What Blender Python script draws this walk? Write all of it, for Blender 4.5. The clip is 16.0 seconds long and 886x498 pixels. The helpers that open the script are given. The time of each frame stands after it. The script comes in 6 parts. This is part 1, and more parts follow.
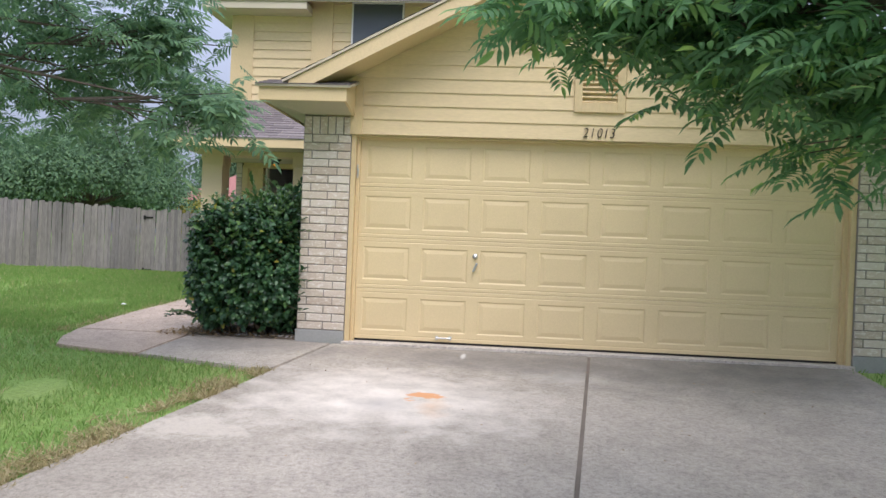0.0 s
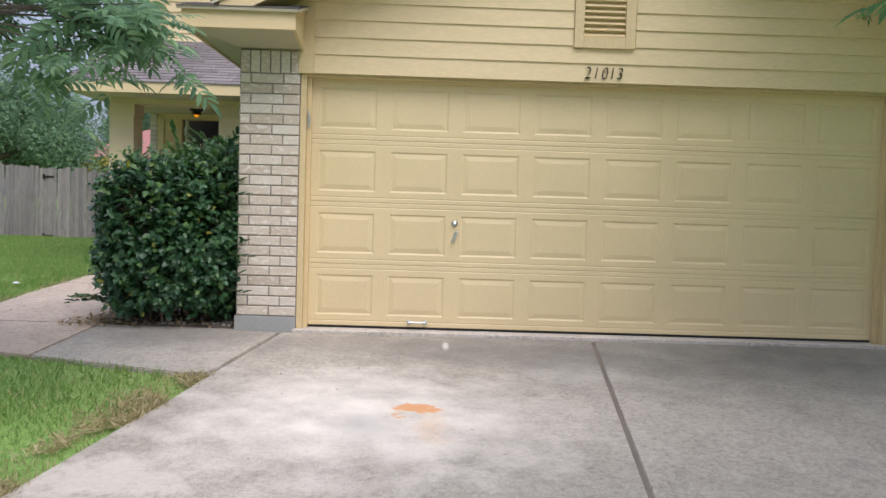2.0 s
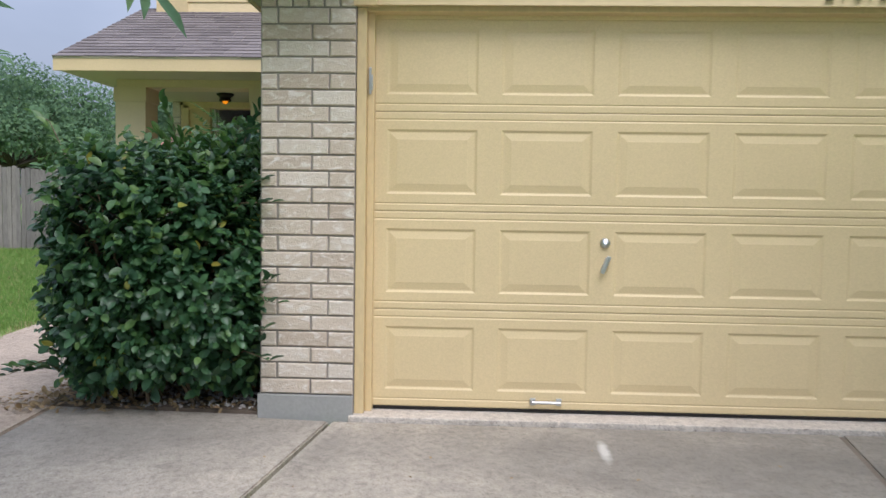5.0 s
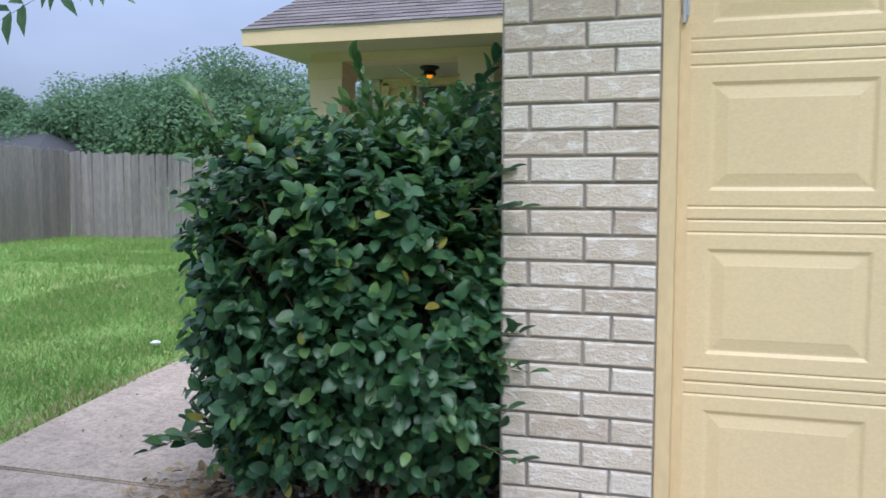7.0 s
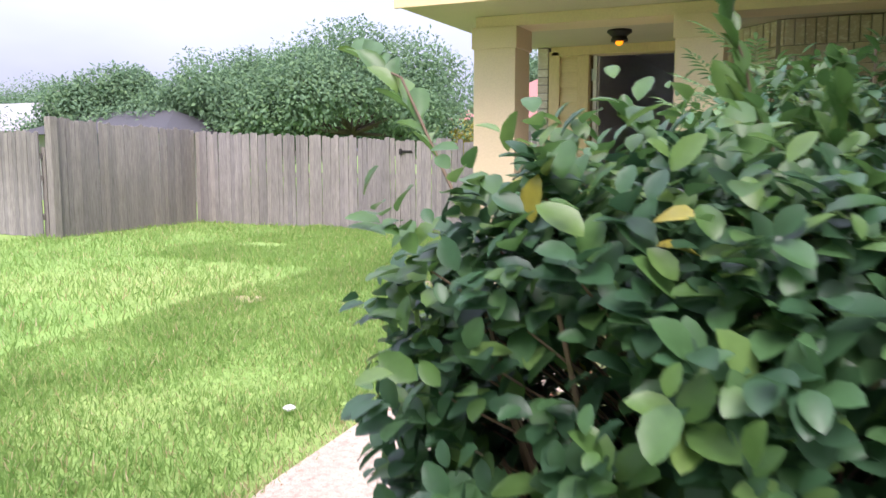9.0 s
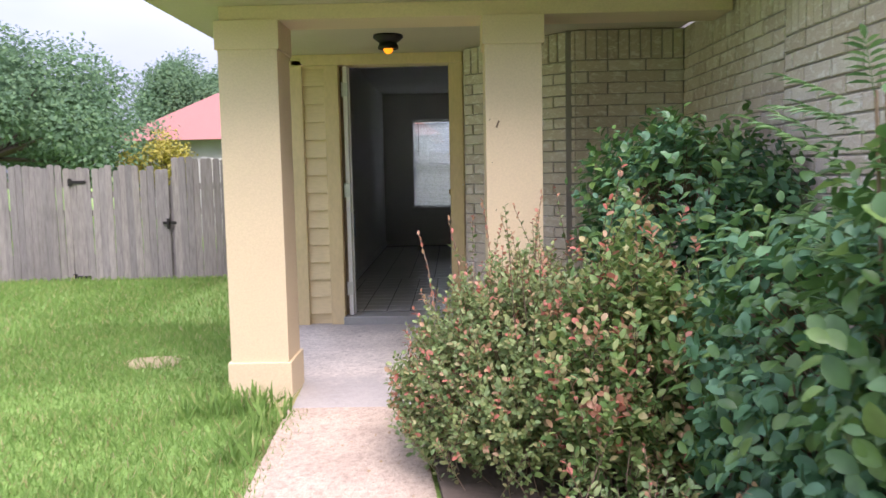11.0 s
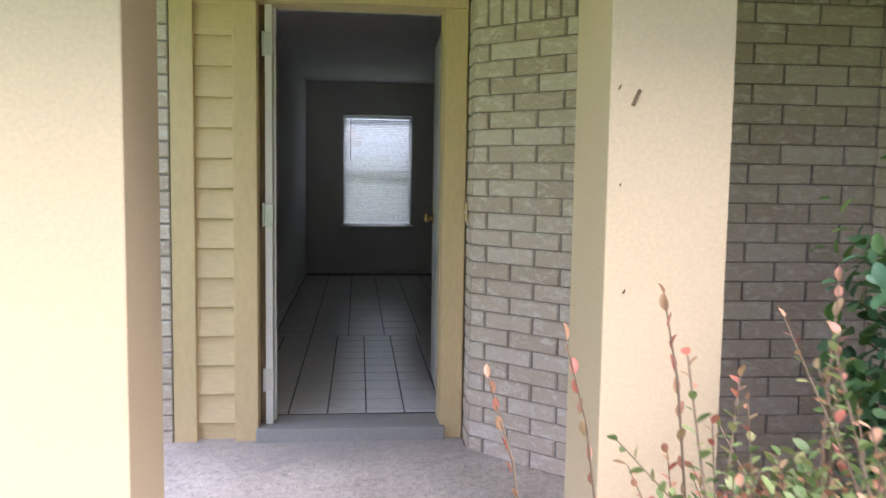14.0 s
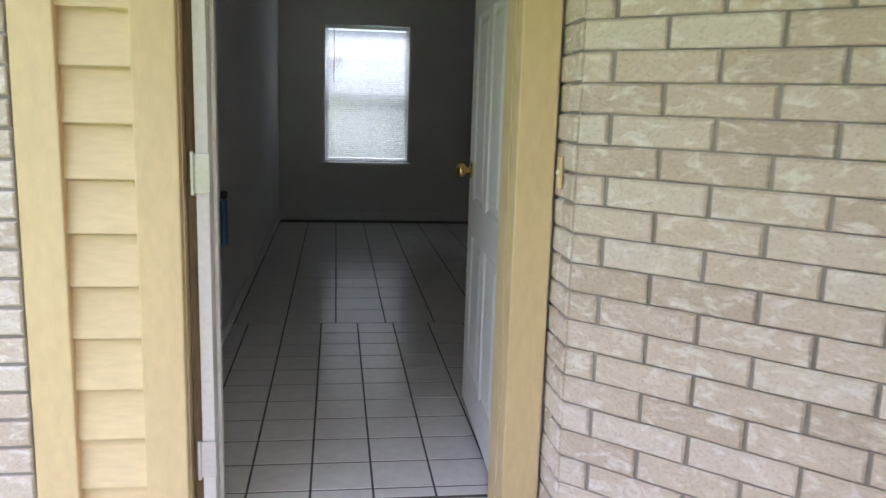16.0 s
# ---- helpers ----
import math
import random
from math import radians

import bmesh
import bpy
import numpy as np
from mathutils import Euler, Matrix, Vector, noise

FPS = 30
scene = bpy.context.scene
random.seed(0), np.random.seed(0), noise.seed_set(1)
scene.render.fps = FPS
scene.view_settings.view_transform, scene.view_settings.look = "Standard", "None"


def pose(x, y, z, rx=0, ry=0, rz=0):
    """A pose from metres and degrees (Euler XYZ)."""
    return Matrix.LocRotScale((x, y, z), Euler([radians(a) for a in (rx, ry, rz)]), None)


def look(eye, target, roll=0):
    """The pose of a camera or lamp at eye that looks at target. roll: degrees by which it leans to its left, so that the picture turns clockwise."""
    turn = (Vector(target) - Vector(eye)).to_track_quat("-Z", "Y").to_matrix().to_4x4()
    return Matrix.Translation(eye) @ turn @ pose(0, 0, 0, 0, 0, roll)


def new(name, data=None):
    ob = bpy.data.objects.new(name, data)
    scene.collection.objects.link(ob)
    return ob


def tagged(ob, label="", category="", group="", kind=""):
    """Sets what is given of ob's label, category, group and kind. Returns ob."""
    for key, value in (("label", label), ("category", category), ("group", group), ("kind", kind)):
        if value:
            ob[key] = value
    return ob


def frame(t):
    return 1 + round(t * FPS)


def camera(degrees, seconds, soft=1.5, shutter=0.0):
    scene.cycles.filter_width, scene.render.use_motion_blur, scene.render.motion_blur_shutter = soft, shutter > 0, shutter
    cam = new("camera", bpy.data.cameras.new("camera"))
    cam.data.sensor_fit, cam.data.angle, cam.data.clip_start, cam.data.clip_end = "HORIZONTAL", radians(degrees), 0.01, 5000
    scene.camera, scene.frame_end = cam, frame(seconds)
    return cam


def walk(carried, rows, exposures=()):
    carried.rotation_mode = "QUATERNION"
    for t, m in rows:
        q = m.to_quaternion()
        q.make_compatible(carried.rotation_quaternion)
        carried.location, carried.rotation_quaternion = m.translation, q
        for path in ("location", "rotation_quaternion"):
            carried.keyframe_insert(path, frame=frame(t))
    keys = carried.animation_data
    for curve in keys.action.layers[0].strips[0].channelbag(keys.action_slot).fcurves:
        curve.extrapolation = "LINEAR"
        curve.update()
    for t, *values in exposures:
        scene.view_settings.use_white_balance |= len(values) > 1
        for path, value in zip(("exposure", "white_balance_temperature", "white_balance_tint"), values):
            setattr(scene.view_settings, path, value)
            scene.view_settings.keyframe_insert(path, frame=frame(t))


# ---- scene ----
from mathutils.noise import noise as pnoise

# ---- camera ----
cam = camera(57.8, 16.0, shutter=0.3)
PATH = [
    (0, (1.683, -8.202, 1.014), (1.517, -6.209, 1.009), 2.3),
    (0.5, (1.576, -7.838, 1.053), (1.443, -5.843, 1.036), 1.7),
    (1, (1.471, -7.454, 1.028), (1.406, -5.456, 0.978), 1.5),
    (1.5, (1.342, -7.095, 1.07), (1.306, -5.097, 0.979), 2.0),
    (2, (1.114, -6.763, 1.073), (1.149, -4.766, 0.967), 1.8),
    (2.5, (0.929, -6.382, 1.065), (1.05, -4.389, 0.944), 1.0),
    (3, (0.822, -5.944, 1.128), (0.925, -3.952, 0.987), 1.0),
    (3.2, (0.764, -5.76, 1.139), (0.866, -3.768, 0.99), 1.4),
    (5.3, (0.616, -3.906, 1.127), (0.468, -1.915, 1.016), 0.8),
    (5.5, (0.578, -3.716, 1.142), (0.38, -1.729, 1.027), 0.8),
    (6, (0.41, -3.285, 1.187), (0.038, -1.324, 1.063), 0.5),
    (6.5, (0.207, -2.946, 1.205), (-0.248, -1.004, 1.06), -0.1),
    (7, (0.057, -2.587, 1.202), (-0.501, -0.673, 1.038), 0.0),
    (7.5, (-0.114, -2.206, 1.259), (-0.836, -0.348, 1.09), 0.9),
    (8, (-0.409, -1.852, 1.272), (-1.162, -0.01, 1.072), 1.1),
    (8.5, (-0.729, -1.531, 1.335), (-1.503, 0.296, 1.084), -0.2),
    (9, (-1.03, -1.17, 1.41), (-1.853, 0.638, 1.175), 0.0),
    (9.3, (-1.222, -0.992, 1.474), (-1.973, 0.845, 1.223), -1.2),
    (9.5, (-1.383, -0.914, 1.521), (-2.034, 0.96, 1.269), -1.6),
    (9.8, (-1.585, -0.751, 1.533), (-2.022, 1.186, 1.298), -1.6),
    (10.2, (-1.793, -0.483, 1.531), (-2.063, 1.488, 1.318), -1.7),
    (12.3, (-2.517, 1.194, 1.481), (-2.316, 3.176, 1.295), 0.5),
    (12.5, (-2.531, 1.364, 1.497), (-2.326, 3.345, 1.309), 0.6),
    (13, (-2.525, 1.874, 1.528), (-2.32, 3.855, 1.348), 1.1),
    (13.5, (-2.55, 2.316, 1.533), (-2.376, 4.3, 1.35), 0.8),
    (14, (-2.596, 2.846, 1.563), (-2.386, 4.827, 1.384), 0.9),
    (14.5, (-2.58, 3.296, 1.582), (-2.355, 5.276, 1.406), 2.0),
    (15, (-2.657, 3.769, 1.579), (-2.426, 5.746, 1.386), 1.3),
    (15.5, (-2.698, 4.185, 1.568), (-2.421, 6.15, 1.321), 0.9),
    (16, (-2.677, 4.649, 1.571), (-2.411, 6.599, 1.212), 1.7),
]
walk(cam, [(t, look(eye, target, roll)) for t, eye, target, roll in PATH],
     [(0, 0.2, 6150, 19), (3, 0.1, 6200, 18), (5.5, 0.08, 5950, 16), (6.5, 0.15, 5650, 16), (7.5, 0.4, 5500, 15), (8.2, 0.75, 5650, 18), (9, 1.15, 6350, 29), (9.8, 0.95, 6350, 28), (10.2, 0.95, 6350, 28), (12.3, 1.25, 6150, 30), (14.5, 1.5, 6100, 28), (15.4, 1.75, 6150, 28), (16, 2.1, 6150, 28)])

# ---- light: hazy overcast sky, weak wide sun ----
world = bpy.data.worlds.new("sky")
scene.world = world
world.use_nodes = True
wn, wl = world.node_tree.nodes, world.node_tree.links
bg = wn["Background"]
sky = wn.new("ShaderNodeTexSky")
sky.sky_type = "NISHITA"
sky.sun_disc = False
sky.sun_elevation, sky.sun_rotation = radians(56.7), radians(156)
sky.air_density, sky.dust_density, sky.ozone_density = 1.0, 4.0, 1.5
co = wn.new("ShaderNodeTexCoord")
mp = wn.new("ShaderNodeMapping")
mp.inputs["Scale"].default_value = (1.0, 1.0, 2.6)
cl = wn.new("ShaderNodeTexNoise")
cl.inputs["Scale"].default_value, cl.inputs["Detail"].default_value = 1.6, 5.0
cr = wn.new("ShaderNodeMapRange")
cr.inputs["From Min"].default_value, cr.inputs["From Max"].default_value = 0.35, 0.68
cr.inputs["To Min"].default_value, cr.inputs["To Max"].default_value = 0.45, 0.95
mx = wn.new("ShaderNodeMix")
mx.data_type = "RGBA"
mx.inputs["B"].default_value = (6.0, 6.75, 8.1, 1)
wl.new(co.outputs["Generated"], mp.inputs["Vector"])
wl.new(mp.outputs["Vector"], cl.inputs["Vector"])
wl.new(cl.outputs["Fac"], cr.inputs["Value"])
wl.new(cr.outputs["Result"], mx.inputs["Factor"])
wl.new(sky.outputs["Color"], mx.inputs["A"])
sp = wn.new("ShaderNodeSeparateXYZ")
wl.new(co.outputs["Generated"], sp.inputs["Vector"])
dome = wn.new("ShaderNodeMapRange")
dome.inputs["From Min"].default_value, dome.inputs["From Max"].default_value = 0.0, 0.9
dome.inputs["To Min"].default_value, dome.inputs["To Max"].default_value = 0.38, 1.42
wl.new(sp.outputs["Z"], dome.inputs["Value"])
dm = wn.new("ShaderNodeVectorMath")
dm.operation = "SCALE"
wl.new(mx.outputs["Result"], dm.inputs[0])
wl.new(dome.outputs["Result"], dm.inputs["Scale"])
wl.new(dm.outputs["Vector"], bg.inputs["Color"])
bg.inputs["Strength"].default_value = 0.15
sun = new("sun", bpy.data.lights.new("sun", "SUN"))
sun.data.energy, sun.data.angle, sun.data.color = 2.3, radians(40), (1.0, 0.965, 0.91)
sun.matrix_world = look((4, -9, 15), (0, 0, 0))

# added area lamp standing in for sky light at the hall's end window, from above the opening
wlamp = new("window_daylight", bpy.data.lights.new("window_daylight", "AREA"))
wlamp.data.shape, wlamp.data.size, wlamp.data.size_y, wlamp.data.energy, wlamp.data.color = "RECTANGLE", 1.3, 0.9, 23.0, (0.9, 0.95, 1.0)
wlamp.matrix_world = look((-2.355, 14.15, 3.05), (-2.355, 12.6, 1.5))

# ---- materials ----
def nodes(name, rough=0.7, metal=0.0):
    m = bpy.data.materials.new(name)
    m.use_nodes = True
    n, l = m.node_tree.nodes, m.node_tree.links
    b = n["Principled BSDF"]
    b.inputs["Roughness"].default_value = rough
    b.inputs["Metallic"].default_value = metal
    return m, n, l, b


def tex(n, l, kind, scale, detail=4.0, stretch=(1, 1, 1), space="Object"):
    c = n.new("ShaderNodeTexCoord") if space == "Object" else n.new("ShaderNodeNewGeometry")
    p = n.new("ShaderNodeMapping")
    p.inputs["Scale"].default_value = stretch
    l.new(c.outputs["Object" if space == "Object" else "Position"], p.inputs["Vector"])
    t = n.new(kind)
    t.inputs["Scale"].default_value = scale
    if "Detail" in t.inputs:
        t.inputs["Detail"].default_value = detail
    l.new(p.outputs["Vector"], t.inputs["Vector"])
    return t


def ramp(n, l, src, stops):
    r = n.new("ShaderNodeValToRGB")
    e = r.color_ramp.elements
    e[0].position, e[0].color = stops[0][0], (*stops[0][1], 1)
    e[1].position, e[1].color = stops[-1][0], (*stops[-1][1], 1)
    for p, c in stops[1:-1]:
        e.new(p).color = (*c, 1)
    l.new(src, r.inputs["Fac"])
    return r


def mix(n, l, a, b, fac, mode="MIX"):
    m = n.new("ShaderNodeMix")
    m.data_type, m.blend_type = "RGBA", mode
    for key, v in (("A", a), ("B", b)):
        if isinstance(v, tuple):
            m.inputs[key].default_value = (*v, 1)
        else:
            l.new(v, m.inputs[key])
    if isinstance(fac, float):
        m.inputs["Factor"].default_value = fac
    else:
        l.new(fac, m.inputs["Factor"])
    return m.outputs["Result"]


def relief(n, l, b, src, strength=0.3, dist=0.01):
    u = n.new("ShaderNodeBump")
    u.inputs["Strength"].default_value, u.inputs["Distance"].default_value = strength, dist
    l.new(src, u.inputs["Height"])
    l.new(u.outputs["Normal"], b.inputs["Normal"])


def plain(name, col, rough=0.6, metal=0.0, grain=60.0, vary=0.12, bump=0.1, big=1.2, space="Position", stretch=(1, 1, 1)):
    """A painted or cast surface: a broad mottling, a fine grain and a little relief."""
    m, n, l, b = nodes(name, rough, metal)
    g = tex(n, l, "ShaderNodeTexNoise", grain, 3.0, stretch, space)
    w = tex(n, l, "ShaderNodeTexNoise", big, 5.0, stretch, space)
    d = tuple(c * (1 - vary) for c in col)
    u = tuple(min(1, c * (1 + vary * 0.6)) for c in col)
    base = ramp(n, l, w.outputs["Fac"], [(0.3, d), (0.7, u)]).outputs["Color"]
    fine = ramp(n, l, g.outputs["Fac"], [(0.3, (0.9, 0.9, 0.9)), (0.7, (1, 1, 1))]).outputs["Color"]
    l.new(mix(n, l, base, fine, 1.0, "MULTIPLY"), b.inputs["Base Color"])
    if bump:
        relief(n, l, b, g.outputs["Fac"], bump, 0.004)
    return m


def brick_material():
    m, n, l, b = nodes("whitewashed_brick", 0.88)
    oi = n.new("ShaderNodeObjectInfo")
    gi = n.new("ShaderNodeNewGeometry")
    add = n.new("ShaderNodeMath")
    add.operation = "ADD"
    l.new(oi.outputs["Random"], add.inputs[0])
    l.new(gi.outputs["Random Per Island"], add.inputs[1])
    fr = n.new("ShaderNodeMath")
    fr.operation = "FRACT"
    l.new(add.outputs[0], fr.inputs[0])
    base = ramp(n, l, fr.outputs[0], [(0, (0.52, 0.43, 0.34)), (0.35, (0.59, 0.50, 0.40)), (0.7, (0.62, 0.53, 0.43)), (1, (0.67, 0.60, 0.51))])
    smear = tex(n, l, "ShaderNodeTexNoise", 17, 7, (1, 1, 2.0), "Position")
    smear.inputs["Distortion"].default_value = 0.9
    wash = ramp(n, l, smear.outputs["Fac"], [(0.5, (0, 0, 0)), (0.57, (0.25, 0.25, 0.25)), (0.68, (0.72, 0.72, 0.72))])
    c1 = mix(n, l, base.outputs["Color"], (0.80, 0.76, 0.70), wash.outputs["Color"])
    pit = tex(n, l, "ShaderNodeTexNoise", 120, 4, (1, 1, 1), "Position")
    sp = ramp(n, l, pit.outputs["Fac"], [(0.3, (0.85, 0.84, 0.83)), (0.5, (1, 1, 1))])
    l.new(mix(n, l, c1, sp.outputs["Color"], 1.0, "MULTIPLY"), b.inputs["Base Color"])
    h = n.new("ShaderNodeMath")
    h.operation = "ADD"
    l.new(smear.outputs["Fac"], h.inputs[0])
    l.new(pit.outputs["Fac"], h.inputs[1])
    relief(n, l, b, h.outputs[0], 0.55, 0.008)
    return m


def concrete_material(name, light, dark, marks=()):
    """Broom-finished concrete; marks: (x, y, rx, ry, soft, ragged, grain, colour, strength) of stains with a shape of their own."""
    m, n, l, b = nodes(name, 0.9)
    big = tex(n, l, "ShaderNodeTexNoise", 0.55, 6, (1, 1, 1), "Position")
    mid = tex(n, l, "ShaderNodeTexNoise", 3.2, 8, (1, 1, 1), "Position")
    mid.inputs["Roughness"].default_value = 0.65
    agg = tex(n, l, "ShaderNodeTexVoronoi", 95, 0, (1, 1, 1), "Position")
    fine = tex(n, l, "ShaderNodeTexNoise", 160, 3, (1, 1, 1), "Position")
    a = ramp(n, l, big.outputs["Fac"], [(0.3, dark), (0.66, light)]).outputs["Color"]
    s = ramp(n, l, mid.outputs["Fac"], [(0.32, (0.66, 0.65, 0.64)), (0.5, (0.88, 0.875, 0.87)), (0.64, (1, 1, 1))]).outputs["Color"]
    c = mix(n, l, a, s, 0.55, "MULTIPLY")
    g = ramp(n, l, fine.outputs["Fac"], [(0.3, (0.62, 0.6, 0.58)), (0.52, (1, 1, 1))]).outputs["Color"]
    c = mix(n, l, c, g, 0.75, "MULTIPLY")
    mott = tex(n, l, "ShaderNodeTexNoise", 26, 10, (1, 1, 1), "Position")
    mott.inputs["Roughness"].default_value = 0.75
    c = mix(n, l, c, ramp(n, l, mott.outputs["Fac"], [(0.36, (0.62, 0.61, 0.6)), (0.5, (0.95, 0.95, 0.95)), (0.64, (1.12, 1.12, 1.11))]).outputs["Color"], 0.8, "MULTIPLY")
    speck = tex(n, l, "ShaderNodeTexNoise", 75, 6, (1, 1, 1), "Position")
    k = ramp(n, l, speck.outputs["Fac"], [(0.30, (0.6, 0.58, 0.56)), (0.42, (1, 1, 1)), (0.6, (1, 1, 1)), (0.72, (1.25, 1.23, 1.2))]).outputs["Color"]
    c = mix(n, l, c, k, 0.9, "MULTIPLY")
    if marks:
        geo = n.new("ShaderNodeNewGeometry")

        def spot(x, y, rx, ry, soft, wob, fine=5.0):
            mpn = n.new("ShaderNodeMapping")
            mpn.vector_type = "POINT"
            mpn.inputs["Location"].default_value = (-x / rx, -y / ry, 0)
            mpn.inputs["Scale"].default_value = (1 / rx, 1 / ry, 0)
            l.new(geo.outputs["Position"], mpn.inputs["Vector"])
            ln = n.new("ShaderNodeVectorMath")
            ln.operation = "LENGTH"
            l.new(mpn.outputs["Vector"], ln.inputs[0])
            nz = tex(n, l, "ShaderNodeTexNoise", fine, 6, (1, 1, 1), "Position")
            ma = n.new("ShaderNodeMath")
            ma.operation = "MULTIPLY_ADD"
            l.new(nz.outputs["Fac"], ma.inputs[0])
            ma.inputs[1].default_value = wob
            l.new(ln.outputs["Value"], ma.inputs[2])
            mr = n.new("ShaderNodeMapRange")
            mr.inputs["From Min"].default_value, mr.inputs["From Max"].default_value = 1 + wob / 2, 1 + wob / 2 - soft
            l.new(ma.outputs[0], mr.inputs["Value"])
            return mr.outputs["Result"]

        def scaled(sig, k):
            q = n.new("ShaderNodeMath")
            q.operation = "MULTIPLY"
            l.new(sig, q.inputs[0])
            q.inputs[1].default_value = k
            return q.outputs[0]

        for x, y, rx, ry, soft, wob, grain, col, k in marks:
            c = mix(n, l, c, col, scaled(spot(x, y, rx, ry, soft, wob, grain), k))
    l.new(c, b.inputs["Base Color"])
    h = n.new("ShaderNodeMath")
    h.operation = "ADD"
    l.new(agg.outputs["Distance"], h.inputs[0])
    l.new(fine.outputs["Fac"], h.inputs[1])
    relief(n, l, b, h.outputs[0], 0.35, 0.006)
    return m


def leaf_material(name, stops, rough=0.42, trans=0.25):
    m, n, l, b = nodes(name, rough)
    gi = n.new("ShaderNodeNewGeometry")
    oi = n.new("ShaderNodeObjectInfo")
    add = n.new("ShaderNodeMath")
    add.operation = "ADD"
    l.new(oi.outputs["Random"], add.inputs[0])
    l.new(gi.outputs["Random Per Island"], add.inputs[1])
    fr = n.new("ShaderNodeMath")
    fr.operation = "FRACT"
    l.new(add.outputs[0], fr.inputs[0])
    c = ramp(n, l, fr.outputs[0], stops).outputs["Color"]
    blot = tex(n, l, "ShaderNodeTexNoise", 30, 3, (1, 1, 1), "Position")
    v = ramp(n, l, blot.outputs["Fac"], [(0.3, (0.75, 0.78, 0.72)), (0.7, (1, 1, 1))]).outputs["Color"]
    c = mix(n, l, c, v, 1.0, "MULTIPLY")
    l.new(c, b.inputs["Base Color"])
    t = n.new("ShaderNodeBsdfTranslucent")
    l.new(c, t.inputs["Color"])
    ms = n.new("ShaderNodeMixShader")
    ms.inputs["Fac"].default_value = trans
    l.new(b.outputs[0], ms.inputs[1])
    l.new(t.outputs[0], ms.inputs[2])
    l.new(ms.outputs[0], n["Material Output"].inputs["Surface"])
    return m


def wood_material(name, stops, along="Z", rough=0.9):
    m, n, l, b = nodes(name, rough)
    st = {"Z": (9, 9, 0.7), "X": (0.7, 9, 9)}[along]
    oi = n.new("ShaderNodeObjectInfo")
    g = tex(n, l, "ShaderNodeTexNoise", 7, 7, st, "Position")
    g.inputs["Roughness"].default_value = 0.7
    c = ramp(n, l, g.outputs["Fac"], stops).outputs["Color"]
    tone = ramp(n, l, oi.outputs["Random"], [(0, (0.68, 0.68, 0.7)), (1, (1, 0.98, 0.95))]).outputs["Color"]
    c = mix(n, l, c, tone, 1.0, "MULTIPLY")
    low = tex(n, l, "ShaderNodeTexNoise", 0.9, 4, (1, 1, 0.5), "Position")
    dirt = ramp(n, l, low.outputs["Fac"], [(0.35, (0.7, 0.7, 0.68)), (0.65, (1, 1, 1))]).outputs["Color"]
    c = mix(n, l, c, dirt, 1.0, "MULTIPLY")
    l.new(c, b.inputs["Base Color"])
    relief(n, l, b, g.outputs["Fac"], 0.5, 0.006)
    return m


def shingle_material(name, a, bcol):
    m, n, l, b = nodes(name, 0.95)
    gi = n.new("ShaderNodeNewGeometry")
    base = ramp(n, l, gi.outputs["Random Per Island"], [(0, a), (1, bcol)]).outputs["Color"]
    g = tex(n, l, "ShaderNodeTexNoise", 180, 2, (1, 1, 1), "Position")
    v = ramp(n, l, g.outputs["Fac"], [(0.3, (0.6, 0.6, 0.6)), (0.7, (1, 1, 1))]).outputs["Color"]
    l.new(mix(n, l, base, v, 0.9, "MULTIPLY"), b.inputs["Base Color"])
    relief(n, l, b, g.outputs["Fac"], 0.5, 0.004)
    return m


def glass_material(name, tint=(0.9, 0.95, 0.95)):
    m, n, l, b = nodes(name, 0.03)
    b.inputs["Base Color"].default_value = (*tint, 1)
    b.inputs["Transmission Weight"].default_value = 1.0
    b.inputs["IOR"].default_value = 1.45
    return m


def lamp_material(name, col, strength):
    m, n, l, b = nodes(name, 0.4)
    b.inputs["Base Color"].default_value = (*col, 1)
    b.inputs["Emission Color"].default_value = (*col, 1)
    b.inputs["Emission Strength"].default_value = strength
    return m


YELLOW = (0.73, 0.57, 0.32)
M_brick = brick_material()
M_mortar = plain("mortar", (0.33, 0.30, 0.265), 0.95, grain=90, vary=0.2, bump=0.4)
M_paint = plain("yellow_paint", YELLOW, 0.55, grain=70, vary=0.06, bump=0.06)
M_siding = plain("yellow_siding", (0.75, 0.595, 0.34), 0.6, grain=40, vary=0.06, bump=0.07, stretch=(0.4, 1, 1.8))
M_door = plain("yellow_door_steel", (0.74, 0.59, 0.335), 0.5, grain=120, vary=0.05, bump=0.05)
M_trim = plain("yellow_trim", (0.71, 0.55, 0.30), 0.55, grain=50, vary=0.08, bump=0.05, stretch=(1, 1, 0.4))
M_column = plain("pale_yellow_column", (0.71, 0.57, 0.365), 0.6, grain=90, vary=0.05, bump=0.02)
M_soffit = plain("soffit_paint", (0.56, 0.50, 0.37), 0.7, grain=60, vary=0.08)
